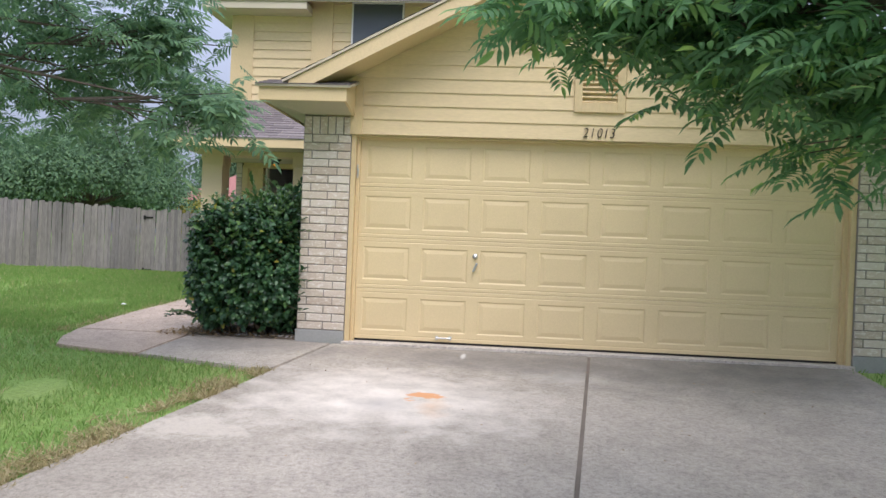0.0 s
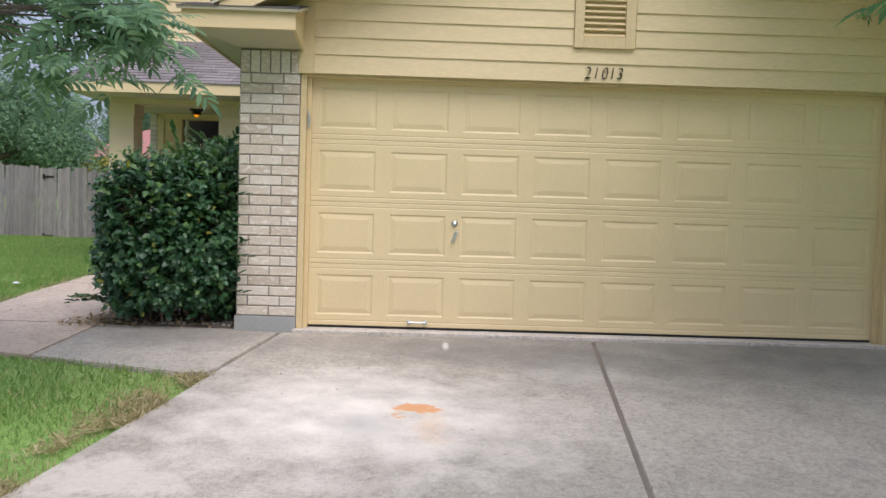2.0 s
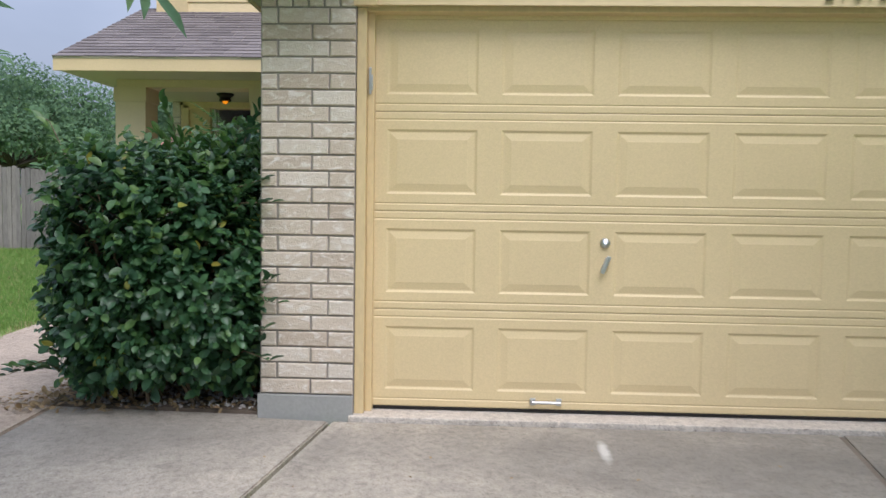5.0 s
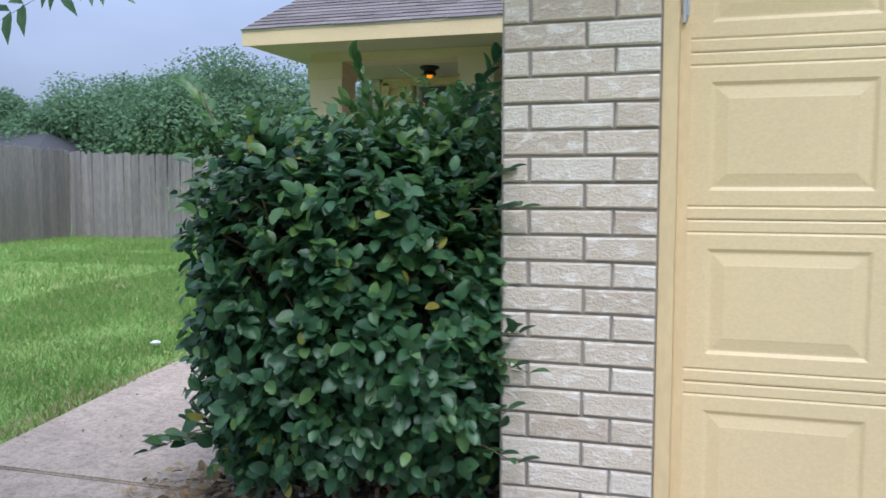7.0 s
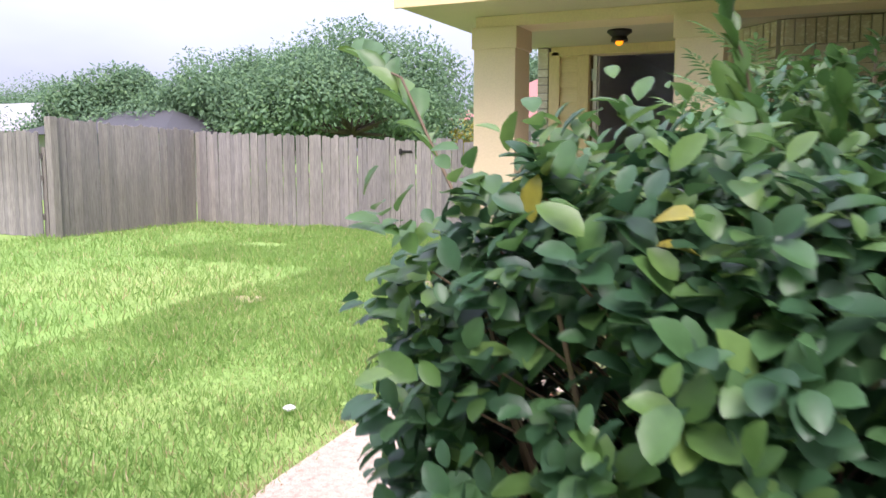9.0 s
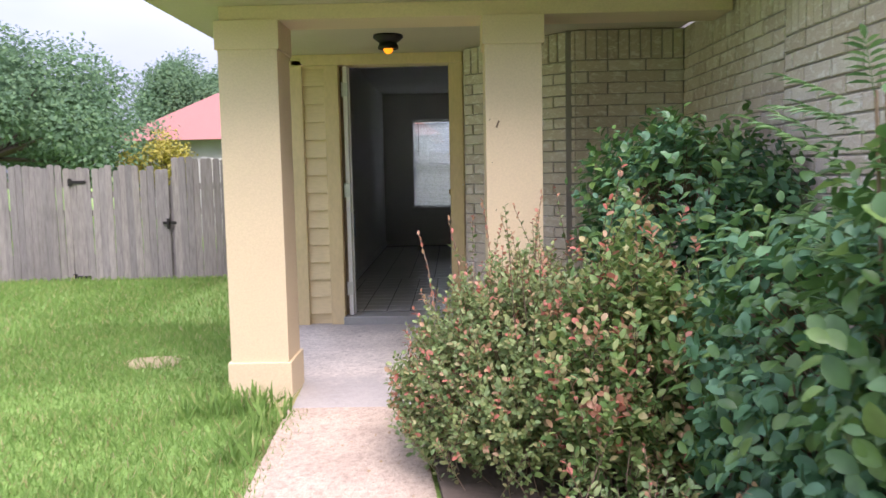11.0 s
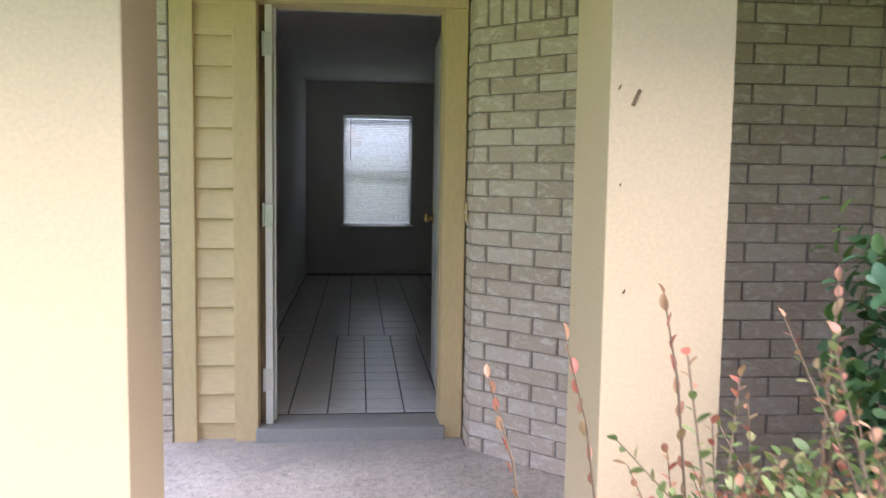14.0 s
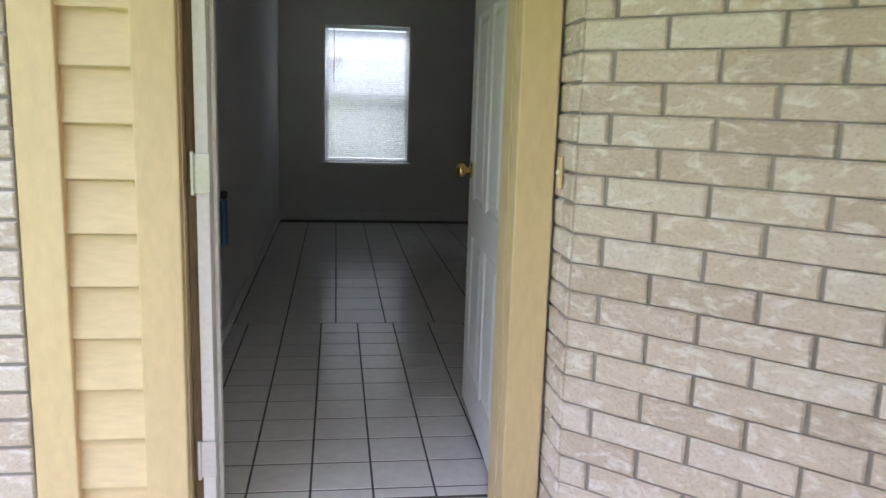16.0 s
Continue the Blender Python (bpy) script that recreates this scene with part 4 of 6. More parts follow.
# front door leaf, swung inwards
def six_panel_leaf(w=0.86, h=2.03, t=0.044):
    bm = bmesh.new()
    for sx in (0, 1):
        y = -t / 2 if sx == 0 else t / 2
        sgn = -1 if sx == 0 else 1
        cells = [(0.12, 0.39, 0.15, 0.72), (0.47, 0.74, 0.15, 0.72), (0.12, 0.39, 0.86, 1.58), (0.47, 0.74, 0.86, 1.58), (0.12, 0.39, 1.70, 1.92), (0.47, 0.74, 1.70, 1.92)]
        xs = sorted({0.0, w, *(c for q in cells for c in q[:2])})
        zs = sorted({0.0, h, *(c for q in cells for c in q[2:])})
        for i in range(len(xs) - 1):
            for j in range(len(zs) - 1):
                a, b, c, d = xs[i], xs[i + 1], zs[j], zs[j + 1]
                inside = any(a >= q[0] - 1e-6 and b <= q[1] + 1e-6 and c >= q[2] - 1e-6 and d <= q[3] + 1e-6 for q in cells)
                if not inside:
                    bm.faces.new([bm.verts.new((p, y, q)) for p, q in ((a, c), (b, c), (b, d), (a, d))])
        for a, b, c, d in cells:
            prev = None
            for ins, dep in ((0, 0), (0.014, 0.008), (0.022, 0.008), (0.045, 0.001), (0.05, 0.001)):
                rg = [(a + ins, y - sgn * dep, c + ins), (b - ins, y - sgn * dep, c + ins), (b - ins, y - sgn * dep, d - ins), (a + ins, y - sgn * dep, d - ins)]
                if prev:
                    for k in range(4):
                        bm.faces.new([bm.verts.new(p) for p in (prev[k], prev[(k + 1) % 4], rg[(k + 1) % 4], rg[k])])
                prev = rg
            bm.faces.new([bm.verts.new(p) for p in prev])
    for a, b in (((0, 0), (w, 0)), ((w, 0), (w, h)), ((w, h), (0, h)), ((0, h), (0, 0))):
        bm.faces.new([bm.verts.new(p) for p in ((a[0], -t / 2, a[1]), (b[0], -t / 2, b[1]), (b[0], t / 2, b[1]), (a[0], t / 2, a[1]))])
    bmesh.ops.remove_doubles(bm, verts=bm.verts, dist=0.0003)
    bmesh.ops.recalc_face_normals(bm, faces=bm.faces)
    return bm


leaf_m = Matrix.Translation((-2.135, 7.07, 0.325)) @ Matrix.Rotation(radians(88), 4, "Z")
door_1 = tagged(new("door_1"), "open white six-panel front door with a brass knob", "door", kind="structure")
door_1.matrix_basis = leaf_m
part("door_leaf", six_panel_leaf(), M_white, door_1)
bm = lathe(bmesh.new(), (0.79, 0, 0.98), [(0.0, 0.085), (0.022, 0.082), (0.03, 0.07), (0.024, 0.055), (0.012, 0.045), (0.012, 0.03), (0.033, 0.028), (0.034, 0.023)], "Y")
part("door_knob", bm, M_brass, door_1, "polished brass knob", True)
part("latch_plate", boxes((0.8605, 0.863, -0.013, 0.013, 0.95, 1.01)), M_brass, door_1, "brass latch plate")

# ---- hall inside ----
F_Z = 0.292
tagged(part("floor_hall", boxes((-3.3, 0.5, 7.08, 13.35, 0.1, F_Z - 0.0008)), M_grout), "dark grout bed of the tiled hall floor", "floor", kind="structure")
bm = boxes((-3.42, -3.27, 7.07, 13.35, 0.2, 2.75))
tagged(part("wall_hall_west", bm, M_inwall), "pale grey painted hall wall", "wall", kind="structure")
bm = boxes((-3.42, -2.795, 13.3, 13.42, 0.2, 2.75), (-1.915, 0.6, 13.3, 13.42, 0.2, 2.75), (-2.795, -1.915, 13.3, 13.42, 0.2, 0.918), (-2.795, -1.915, 13.3, 13.42, 2.333, 2.75))
tagged(part("wall_hall_north", bm, M_inwall), "pale grey painted end wall with a window", "wall", kind="structure")
# unseen east and south walls, added so outside light cannot leak in
tagged(part("wall_hall_east", boxes((0.5, 0.6, 6.2, 13.3, 0.1, 2.75)), M_inwall), "unseen far room wall closing the hall to outside light", "wall", kind="structure")
tagged(part("wall_hall_south", boxes((-2.05, 0.5, 6.93, 7.06, 0.1, 2.75)), M_inwall), "unseen inner wall beside the entry closing the hall to outside light", "wall", kind="structure")
tagged(part("wall_over_entry", boxes((-3.42, -2.05, 7.065, 7.12, 2.40, 2.75)), M_inwall), "pale grey painted wall over the door", "wall", kind="structure")
tagged(part("ceiling_hall", boxes((-3.42, 0.6, 6.95, 13.42, 2.75, 2.85)), M_inwall), "plain painted hall ceiling", "ceiling", kind="structure")
for nm, a in (("baseboard_west", (-3.268, -3.256, 7.15, 13.29, F_Z, F_Z + 0.085)), ("baseboard_north", (-3.25, 0.45, 13.286, 13.298, F_Z, F_Z + 0.085))):
    tagged(part(nm, boxes(a, bevel=0.002), M_white), "white painted baseboard", "baseboard", kind="structure")

# end window with blinds
win = tagged(part("window_2", boxes((-2.795, -2.755, 13.33, 13.40, 0.918, 2.333), (-1.955, -1.915, 13.33, 13.40, 0.918, 2.333), (-2.755, -1.955, 13.33, 13.40, 0.918, 0.96), (-2.755, -1.955, 13.33, 13.40, 2.293, 2.333), (-2.755, -1.955, 13.345, 13.39, 1.60, 1.645), bevel=0.003), M_white),
             "white sash window behind lowered mini blinds", "window", kind="structure")
for za, zc in ((0.96, 1.60), (1.645, 2.293)):
    pn = part("pane", boxes((-2.755, -1.955, 13.366, 13.370, za, zc)), M_glass, win)
    pn.visible_shadow = False
part("window_sill", boxes((-2.83, -1.88, 13.255, 13.33, 0.895, 0.917), bevel=0.004), M_white, win)
blind = empty("window_blind", (-2.355, 13.30, 2.3), label="lowered white aluminium mini blind with tilted slats", category="blind")
bo = -Vector(blind.location)
hr = part("head_rail", boxes((-2.785, -1.925, 13.275, 13.305, 2.295, 2.325), bevel=0.003), M_blind, blind)
hr.location = bo
br = part("bottom_rail", boxes((-2.785, -1.925, 13.28, 13.302, 0.925, 0.94), bevel=0.003), M_blind, blind)
br.location = bo
sm = None
for i in range(62):
    z = 0.955 + i * 0.0215
    if sm is None:
        bm = bmesh.new()
        prism(bm, [(-0.43, -0.0080, 0.0088), (-0.43, 0.0006, 0.0012), (-0.43, 0.0080, -0.0078), (-0.43, 0.0076, -0.0083), (-0.43, -0.0002, 0.0005), (-0.43, -0.0085, 0.0082)], (0.86, 0, 0))
        sm = mesh_of("slat", bm, M_blind)
    o = new("slat", sm)
    o.parent = blind
    o.location = Vector((-2.355, 13.291, z)) + bo
for x in (-2.66, -2.05):
    c = part("cord", cyl(bmesh.new(), (x, 13.279, 0.94), (x, 13.279, 2.3), 0.0012, seg=6), M_blind, blind)
    c.location = bo
c = part("tilt_wand", cyl(bmesh.new(), (-2.70, 13.268, 1.75), (-2.70, 13.268, 2.29), 0.004, seg=8), M_black, blind, "dark tilt wand")
c.location = bo
bm = boxes((-3.266, -3.240, 8.86, 8.96, 0.80, 1.04), bevel=0.01)
cloth = tagged(part("blue_bag", bm, M_blue), "blue plastic holder hanging on the hall wall", "holder")
part("hook", boxes((-3.267, -3.236, 8.89, 8.93, 1.045, 1.085), bevel=0.004), M_black, cloth, "dark hook")

# porch ceiling light
pl = empty("porch_light", (-2.60, 6.0, 2.48), label="lit amber bulb in a dark flush ceiling fixture", category="ceiling lamp")
po = -Vector(pl.location)
o = part("canopy", lathe(bmesh.new(), (-2.60, 6.0, 0), [(0.0, 2.484), (0.105, 2.484), (0.11, 2.465), (0.085, 2.445), (0.06, 2.425), (0.0, 2.42)]), M_black, pl, "dark bronze canopy", True)
o.location = po
o = part("shade", lathe(bmesh.new(), (-2.60, 6.0, 0), [(0.058, 2.44), (0.075, 2.40), (0.072, 2.385), (0.052, 2.385), (0.045, 2.43)]), M_black, pl, "dark bronze rim", True)
o.location = po
o = part("bulb", lathe(bmesh.new(), (-2.60, 6.0, 0), [(0.0, 2.352), (0.022, 2.357), (0.034, 2.378), (0.032, 2.400), (0.018, 2.425), (0.0, 2.43)]), M_amber, pl, "glowing amber bulb", True)
o.location = po
# insects and specks on the columns
for x, z, s in ((-1.885, 1.775, 0.022), (-1.93, 1.80, 0.006), (-1.90, 1.27, 0.006), (-1.92, 1.55, 0.005)):
    bm = bmesh.new()
    box(bm, -0.006 * s / 0.03, 0.006 * s / 0.03, -0.006, 0, -s, s, 0.001)
    bmesh.ops.transform(bm, verts=bm.verts, matrix=pose(x, 4.88, z, 0, 24, 0))
    tagged(part("bug_speck", bm, M_black if s < 0.02 else M_twig), "small brown insect case stuck to the porch column", "speck")


# ---- fence ----
def fence_run(name, p, q, base, height, label, gate=(), seed=1, pale_w=0.092, wood=None, drop=0.0):
    """A run of upright pickets from p to q with rails and posts behind; each picket is a part."""
    p, q = Vector((*p, 0)), Vector((*q, 0))
    d = (q - p).normalized()
    side = Vector((-d.y, d.x, 0))
    n = max(1, round((q - p).length / pale_w))
    pale_w = (q - p).length / n
    rng = random.Random(seed)
    f = empty(name, (p.x, p.y, base), label=label, category="fence")
    org = Vector((p.x, p.y, base))
    meshes = []
    for k in range(6):
        bm = bmesh.new()
        w, h, t = pale_w - rng.uniform(0.001, 0.005), height + rng.uniform(-0.03, 0.03), 0.016
        c = 0.02
        prism(bm, [(-w / 2, 0, 0), (w / 2, 0, 0), (w / 2, 0, h - c), (w / 2 - c, 0, h), (-w / 2 + c, 0, h), (-w / 2, 0, h - c)], (0, t, 0))
        meshes.append(mesh_of("picket", bm, wood or M_fence))
    turn = Matrix((d, side, (0, 0, 1))).transposed().to_4x4()
    for i in range(n):
        s = (i + 0.5) * pale_w
        if any(a < s < b for a, b in gate):
            continue
        o = new("picket", rng.choice(meshes))
        o.parent = f
        at = p + d * s + side * rng.uniform(-0.006, 0.006)
        zz = gz(at.x, at.y)
        o.matrix_basis = Matrix.Translation(Vector((at.x, at.y, zz - 0.03 - drop * s / (q - p).length + rng.uniform(-0.015, 0.015))) - org) @ turn @ Matrix.Rotation(rng.uniform(-0.012, 0.012), 4, "Y")
    L = (q - p).length
    for h in (0.24, 0.85, 0.72 * height):
        bm = bmesh.new()
        z0 = gz(p.x, p.y) + h
        prism(bm, [p + side * 0.024 + Vector((0, 0, z0)) - org, q + side * 0.024 + Vector((0, 0, z0)) - org, q + side * 0.06 + Vector((0, 0, z0)) - org, p + side * 0.06 + Vector((0, 0, z0)) - org], (0, 0, 0.085))
        part("rail", bm, M_fence, f)
    k = max(2, int(L / 2.4) + 1)
    for i in range(k):
        at = p + d * (L * i / (k - 1)) + side * 0.11
        bm = boxes((at.x - 0.045 - org.x, at.x + 0.045 - org.x, at.y - 0.045 - org.y, at.y + 0.045 - org.y, -0.3, height - 0.28 - max(drop, 0)))
        part("post", bm, M_fence, f)
    return f


FY, FB = 10.9, gz(0, 10)
fence_run("wooden_fence", (-11.72, FY), (-7.32, FY), FB, 1.72, "weathered grey cedar picket fence behind the lawn", seed=2, drop=0.18)
gate = fence_run("fence_gate", (-7.31, FY), (-5.98, FY), FB, 1.52, "weathered grey picket gate with black strap hinges", seed=5)
for z in (1.31, 0.02):
    bm = boxes((-0.02, 0.22, -0.02, -0.006, z - 0.02, z + 0.02), (-0.02, 0.03, -0.022, -0.006, z - 0.05, z + 0.05), bevel=0.003)
    part("strap_hinge", bm, M_black, gate, "black iron strap hinge")
part("gate_latch", boxes((1.24, 1.42, -0.03, -0.006, 0.72, 0.76), (1.30, 1.33, -0.05, -0.006, 0.66, 0.80), bevel=0.003), M_black, gate, "dark iron gate latch")
fence_run("wooden_fence", (-5.92, FY - 0.02), (-3.6, FY - 0.02), FB, 1.64, "weathered grey cedar picket fence beside the house", seed=9)
fence_run("wooden_fence", (-11.66, 7.74), (-11.73, FY), FB, 1.84, "weathered grey cedar picket fence along the side lot", seed=11, drop=0.1)
end_post = tagged(part("fence_post", boxes((-11.73, -11.60, 7.60, 7.73, -0.1, 1.98), bevel=0.008), M_fence), "weathered wooden end post of the side fence", "post")
fence_run("wooden_fence", (-17.5, 7.9), (-11.95, 7.66), FB, 1.66, "weathered grey cedar picket fence of the next lot", seed=12)
fence_run("wooden_fence", (-8.0, 18.5), (6.0, 18.5), FB, 1.8, "wooden picket fence behind the house, paled for strong daylight", seed=13, pale_w=0.13, wood=M_litwood)


# ---- foliage ----
def leaf_template(w=0.5, fold=0.22, curl=0.25, fine=False):
    """Unit leaf along +x with a folded midrib; fine: a rounder outline."""
    rows = [(0.13, 0.25), (0.36, 0.47), (0.66, 0.47), (0.90, 0.25)] if fine else [(0.28, 0.42), (0.62, 0.46)]
    v, f = [(0, 0, 0)], []
    for x, s in rows:
        d = -curl * x * x
        v += [(x, 0, d), (x, w * s, d + fold * s), (x, -w * s, d + fold * s)]
    v.append((1, 0, -curl))
    k = len(v) - 1
    f += [(0, 1, 2), (0, 3, 1)]
    for r in range(len(rows) - 1):
        a, b = 1 + 3 * r, 4 + 3 * r
        f += [(a, b, b + 1, a + 1), (a, a + 2, b + 2, b)]
    a = 1 + 3 * (len(rows) - 1)
    f += [(a, k, a + 1), (a, a + 2, k)]
    return np.array(v, float), f


def frond_template(pairs=5, leaflet=0.42, w=0.30):
    """Unit pinnate leaf along +x: leaflets in pairs and one at the tip."""
    lv, lf = leaf_template(w, 0.12, 0.3)
    V, F = [], []

    def add(at, ang, size):
        c, s = math.cos(ang), math.sin(ang)
        p = lv * size
        q = np.stack([p[:, 0] * c - p[:, 1] * s + at, p[:, 0] * s + p[:, 1] * c, p[:, 2] - 0.12 * at * at], 1)
        k = len(V)
        V.extend(q.tolist())
        F.extend(tuple(k + i for i in f) for f in lf)

    for i in range(pairs):
        a = 0.22 + 0.70 * i / pairs
        for sg in (1, -1):
            add(a, sg * (1.15 - 0.08 * i), leaflet * (0.85 + 0.15 * math.sin(3 * i)))
    add(0.88, 0.0, leaflet)
    k = len(V)
    V.extend([(0, 0.006, 0), (0, -0.006, 0), (0.92, -0.003, -0.1), (0.92, 0.003, -0.1)])
    F.append((k, k + 1, k + 2, k + 3))
    return np.array(V), F


def scatter(name, tmpl, at, ax, up, size, mat, parent=None, label="", stuff=True):
    """One mesh of many leaves: places, directions along the leaf, and rough upward sides, as arrays."""
    tv, tf = tmpl
    at, ax, up = np.asarray(at, float), np.asarray(ax, float), np.asarray(up, float)
    size = np.broadcast_to(np.asarray(size, float), (len(at),))
    ax = ax / np.linalg.norm(ax, axis=1, keepdims=True)
    y = np.cross(up, ax)
    y /= np.maximum(np.linalg.norm(y, axis=1, keepdims=True), 1e-6)
    z = np.cross(ax, y)
    P = at[:, None, :] + size[:, None, None] * (tv[None, :, 0:1] * ax[:, None] + tv[None, :, 1:2] * y[:, None] + tv[None, :, 2:3] * z[:, None])
    nv = len(tv)
    loops, starts, totals = [], [], []
    flat = np.concatenate([np.array(f) for f in tf])
    lens = np.array([len(f) for f in tf])
    me = bpy.data.meshes.new(name)
    N = len(at)
    me.vertices.add(N * nv)
    me.vertices.foreach_set("co", P.reshape(-1))
    li = (flat[None, :] + (np.arange(N) * nv)[:, None]).reshape(-1)
    me.loops.add(len(li))
    me.loops.foreach_set("vertex_index", li.astype(np.int32))
    tl = np.tile(lens, N)
    me.polygons.add(len(tl))
    me.polygons.foreach_set("loop_start", np.r_[0, np.cumsum(tl)[:-1]].astype(np.int32))
    me.polygons.foreach_set("loop_total", tl.astype(np.int32))
    me.update(calc_edges=True)
    me.polygons.foreach_set("use_smooth", [True] * len(me.polygons))
    me.materials.append(mat)
    ob = new(name, me)
    if parent is not None:
        ob.parent = parent
        if stuff:
            ob["kind"] = "stuff"
    if label:
        ob["label"] = label
    return ob


def unit(rs, n):
    v = rs.normal(size=(n, 3))
    return v / np.linalg.norm(v, axis=1, keepdims=True)


def twigs(segs, name, mat, parent, seg=5, label=""):
    bm = bmesh.new()
    for a, b, r0, r1 in segs:
        cyl(bm, a, b, r0, r1, seg)
    return part(name, bm, mat, parent, label)


LEAF_P = leaf_template(0.64, 0.2, 0.22, True)
LEAF_N = leaf_template(0.5, 0.3, 0.15, True)
LEAF_S = leaf_template(0.6, 0.15, 0.15, True)
LEAF_T = (np.array([(0, 0, 0), (0.45, 0.3, 0.05), (1, 0, -0.15), (0.5, -0.28, 0.04)], float), [(0, 1, 2, 3)])


def hedge(name, label, c, half, z0, z1, shoots, seed, leaf=0.062, top_new=0.35, power=3.2, new_from=0.15, mat=None):
    """A clipped shrub: shoots with spiralled leaves over a rounded box, some of them pale new growth, on bare inner stems."""
    rs = np.random.RandomState(seed)
    cx, cy = c
    base = gz(cx, cy) - 0.02
    e = empty(name, (cx, cy, base), label=label, category="shrub")
    u = unit(rs, shoots * 2)
    u = u[u[:, 2] > -0.75][:shoots]
    h = (z1 - z0) / 2
    rad = (np.abs(u[:, 0]) ** power + np.abs(u[:, 1]) ** power + np.abs(u[:, 2]) ** power) ** (-1 / power)
    wob = np.array([pnoise(Vector((p[0] * 2.2 + seed, p[1] * 2.2, p[2] * 2.2))) for p in u])
    rad = rad * (1 + 0.14 * wob) * rs.uniform(0.72, 1.03, len(u)) ** 0.6
    thin = np.array([pnoise(Vector((p[0] * 3.1, p[1] * 3.1 + seed, p[2] * 3.1))) for p in u])
    keep = (thin < 0.22) | (rs.rand(len(u)) < 0.45)
    u, rad = u[keep], rad[keep]
    flare = 0.80 + 0.22 * np.clip(u[:, 2] * rad * 0.5 + 0.5, 0, 1) ** 0.6
    P = np.stack([u[:, 0] * rad * half[0] * flare, u[:, 1] * rad * half[1] * flare, u[:, 2] * rad * h + (z0 + z1) / 2 - base], 1)
    D = u * np.array([1 / half[0], 1 / half[1], 1 / h]) + np.array([0, 0, 0.9]) + rs.normal(size=u.shape) * 0.45
    D /= np.linalg.norm(D, axis=1, keepdims=True)
    A, X, U, S, new_growth = [], [], [], [], []
    ln = rs.uniform(0.12, 0.26, len(P))
    fresh = rs.rand(len(P)) < top_new * np.clip(((P[:, 2] + base - z0) / (z1 - z0) - new_from) * 1.5, 0, 0.75)
    for k in range(len(P)):
        d = D[k]
        o = np.cross(d, (0.3, 0.2, 1.0))
        o /= np.linalg.norm(o) + 1e-9
        o2 = np.cross(d, o)
        m = rs.randint(7, 11)
        st = P[k] - d * ln[k] * 0.6
        L = ln[k] * (1.35 if fresh[k] else 1.0)
        for j in range(m):
            a = j * 1.5708 * (1 + 0.1 * rs.randn()) + k
            side = o * math.cos(a) + o2 * math.sin(a)
            A.append(st + d * L * (j + 1) / m)
            X.append(side * 0.9 + d * (0.35 + 0.6 * j / m) + rs.normal(size=3) * 0.15)
            U.append(d + np.array([0, 0, 0.5]) + rs.normal(size=3) * 0.2)
            S.append(leaf * rs.uniform(0.6, 1.15) * (0.75 if j == m - 1 else 1))
            new_growth.append(fresh[k])
    A, X, U, S, G = np.array(A), np.array(X), np.array(U), np.array(S), np.array(new_growth)
    scatter("foliage", LEAF_P, A[~G], X[~G], U[~G], S[~G], mat or L_hedge, e, "dark glossy green leaves")
    if G.any():
        scatter("new_growth", LEAF_P, A[G], X[G], U[G], S[G], L_hedge_new, e, "pale green new shoots")
    segs = []
    for k in range(16):
        a = rs.uniform(0, 6.28)
        g = (rs.uniform(-0.12, 0.12) * 2, rs.uniform(-0.12, 0.12) * 2, 0.0)
        q = (0.55 * half[0] * math.cos(a), 0.55 * half[1] * math.sin(a), 0.45 * (z1 - base))
        r = (0.85 * half[0] * math.cos(a), 0.85 * half[1] * math.sin(a), rs.uniform(0.6, 0.88) * (z1 - base))
        segs += [(g, q, 0.012, 0.009), (q, r, 0.009, 0.004)]
    for k in rs.choice(len(P), min(500, len(P)), False):
        segs.append((tuple(P[k] * np.array([0.55, 0.55, 0.85])), tuple(P[k]), 0.0035, 0.002))
    twigs(segs, "inner_stem", M_twig, e, 4, "bare brown inner stems")["kind"] = "stuff"
    return e


hedge("privet_hedge", "dense dark green privet shrub at the garage corner", (-1.10, 0.35), (0.63, 0.52), 0.0, 1.36, 2600, 4, 0.072, 0.5, 3.2, 0.6)
hedge("privet_hedge", "dark green privet shrub against the brick garage wall", (-0.95, 4.25), (0.50, 0.6), 0.15, 1.64, 1300, 6, 0.064, 0.5, 3.2, 0.3, L_teal)
hedge("privet_hedge", "dark green privet shrub beside the garage wall", (-0.92, 2.45), (0.42, 0.6), 0.1, 1.35, 900, 8, 0.066, 0.5, 3.2, 0.3, L_teal)


hedge("privet_hedge", "tall dark green privet shrub behind the clipped hedge", (-0.98, 1.5), (0.42, 0.5), 0.1, 1.58, 1000, 9, 0.066, 0.8, 3.0, 0.3, L_teal)


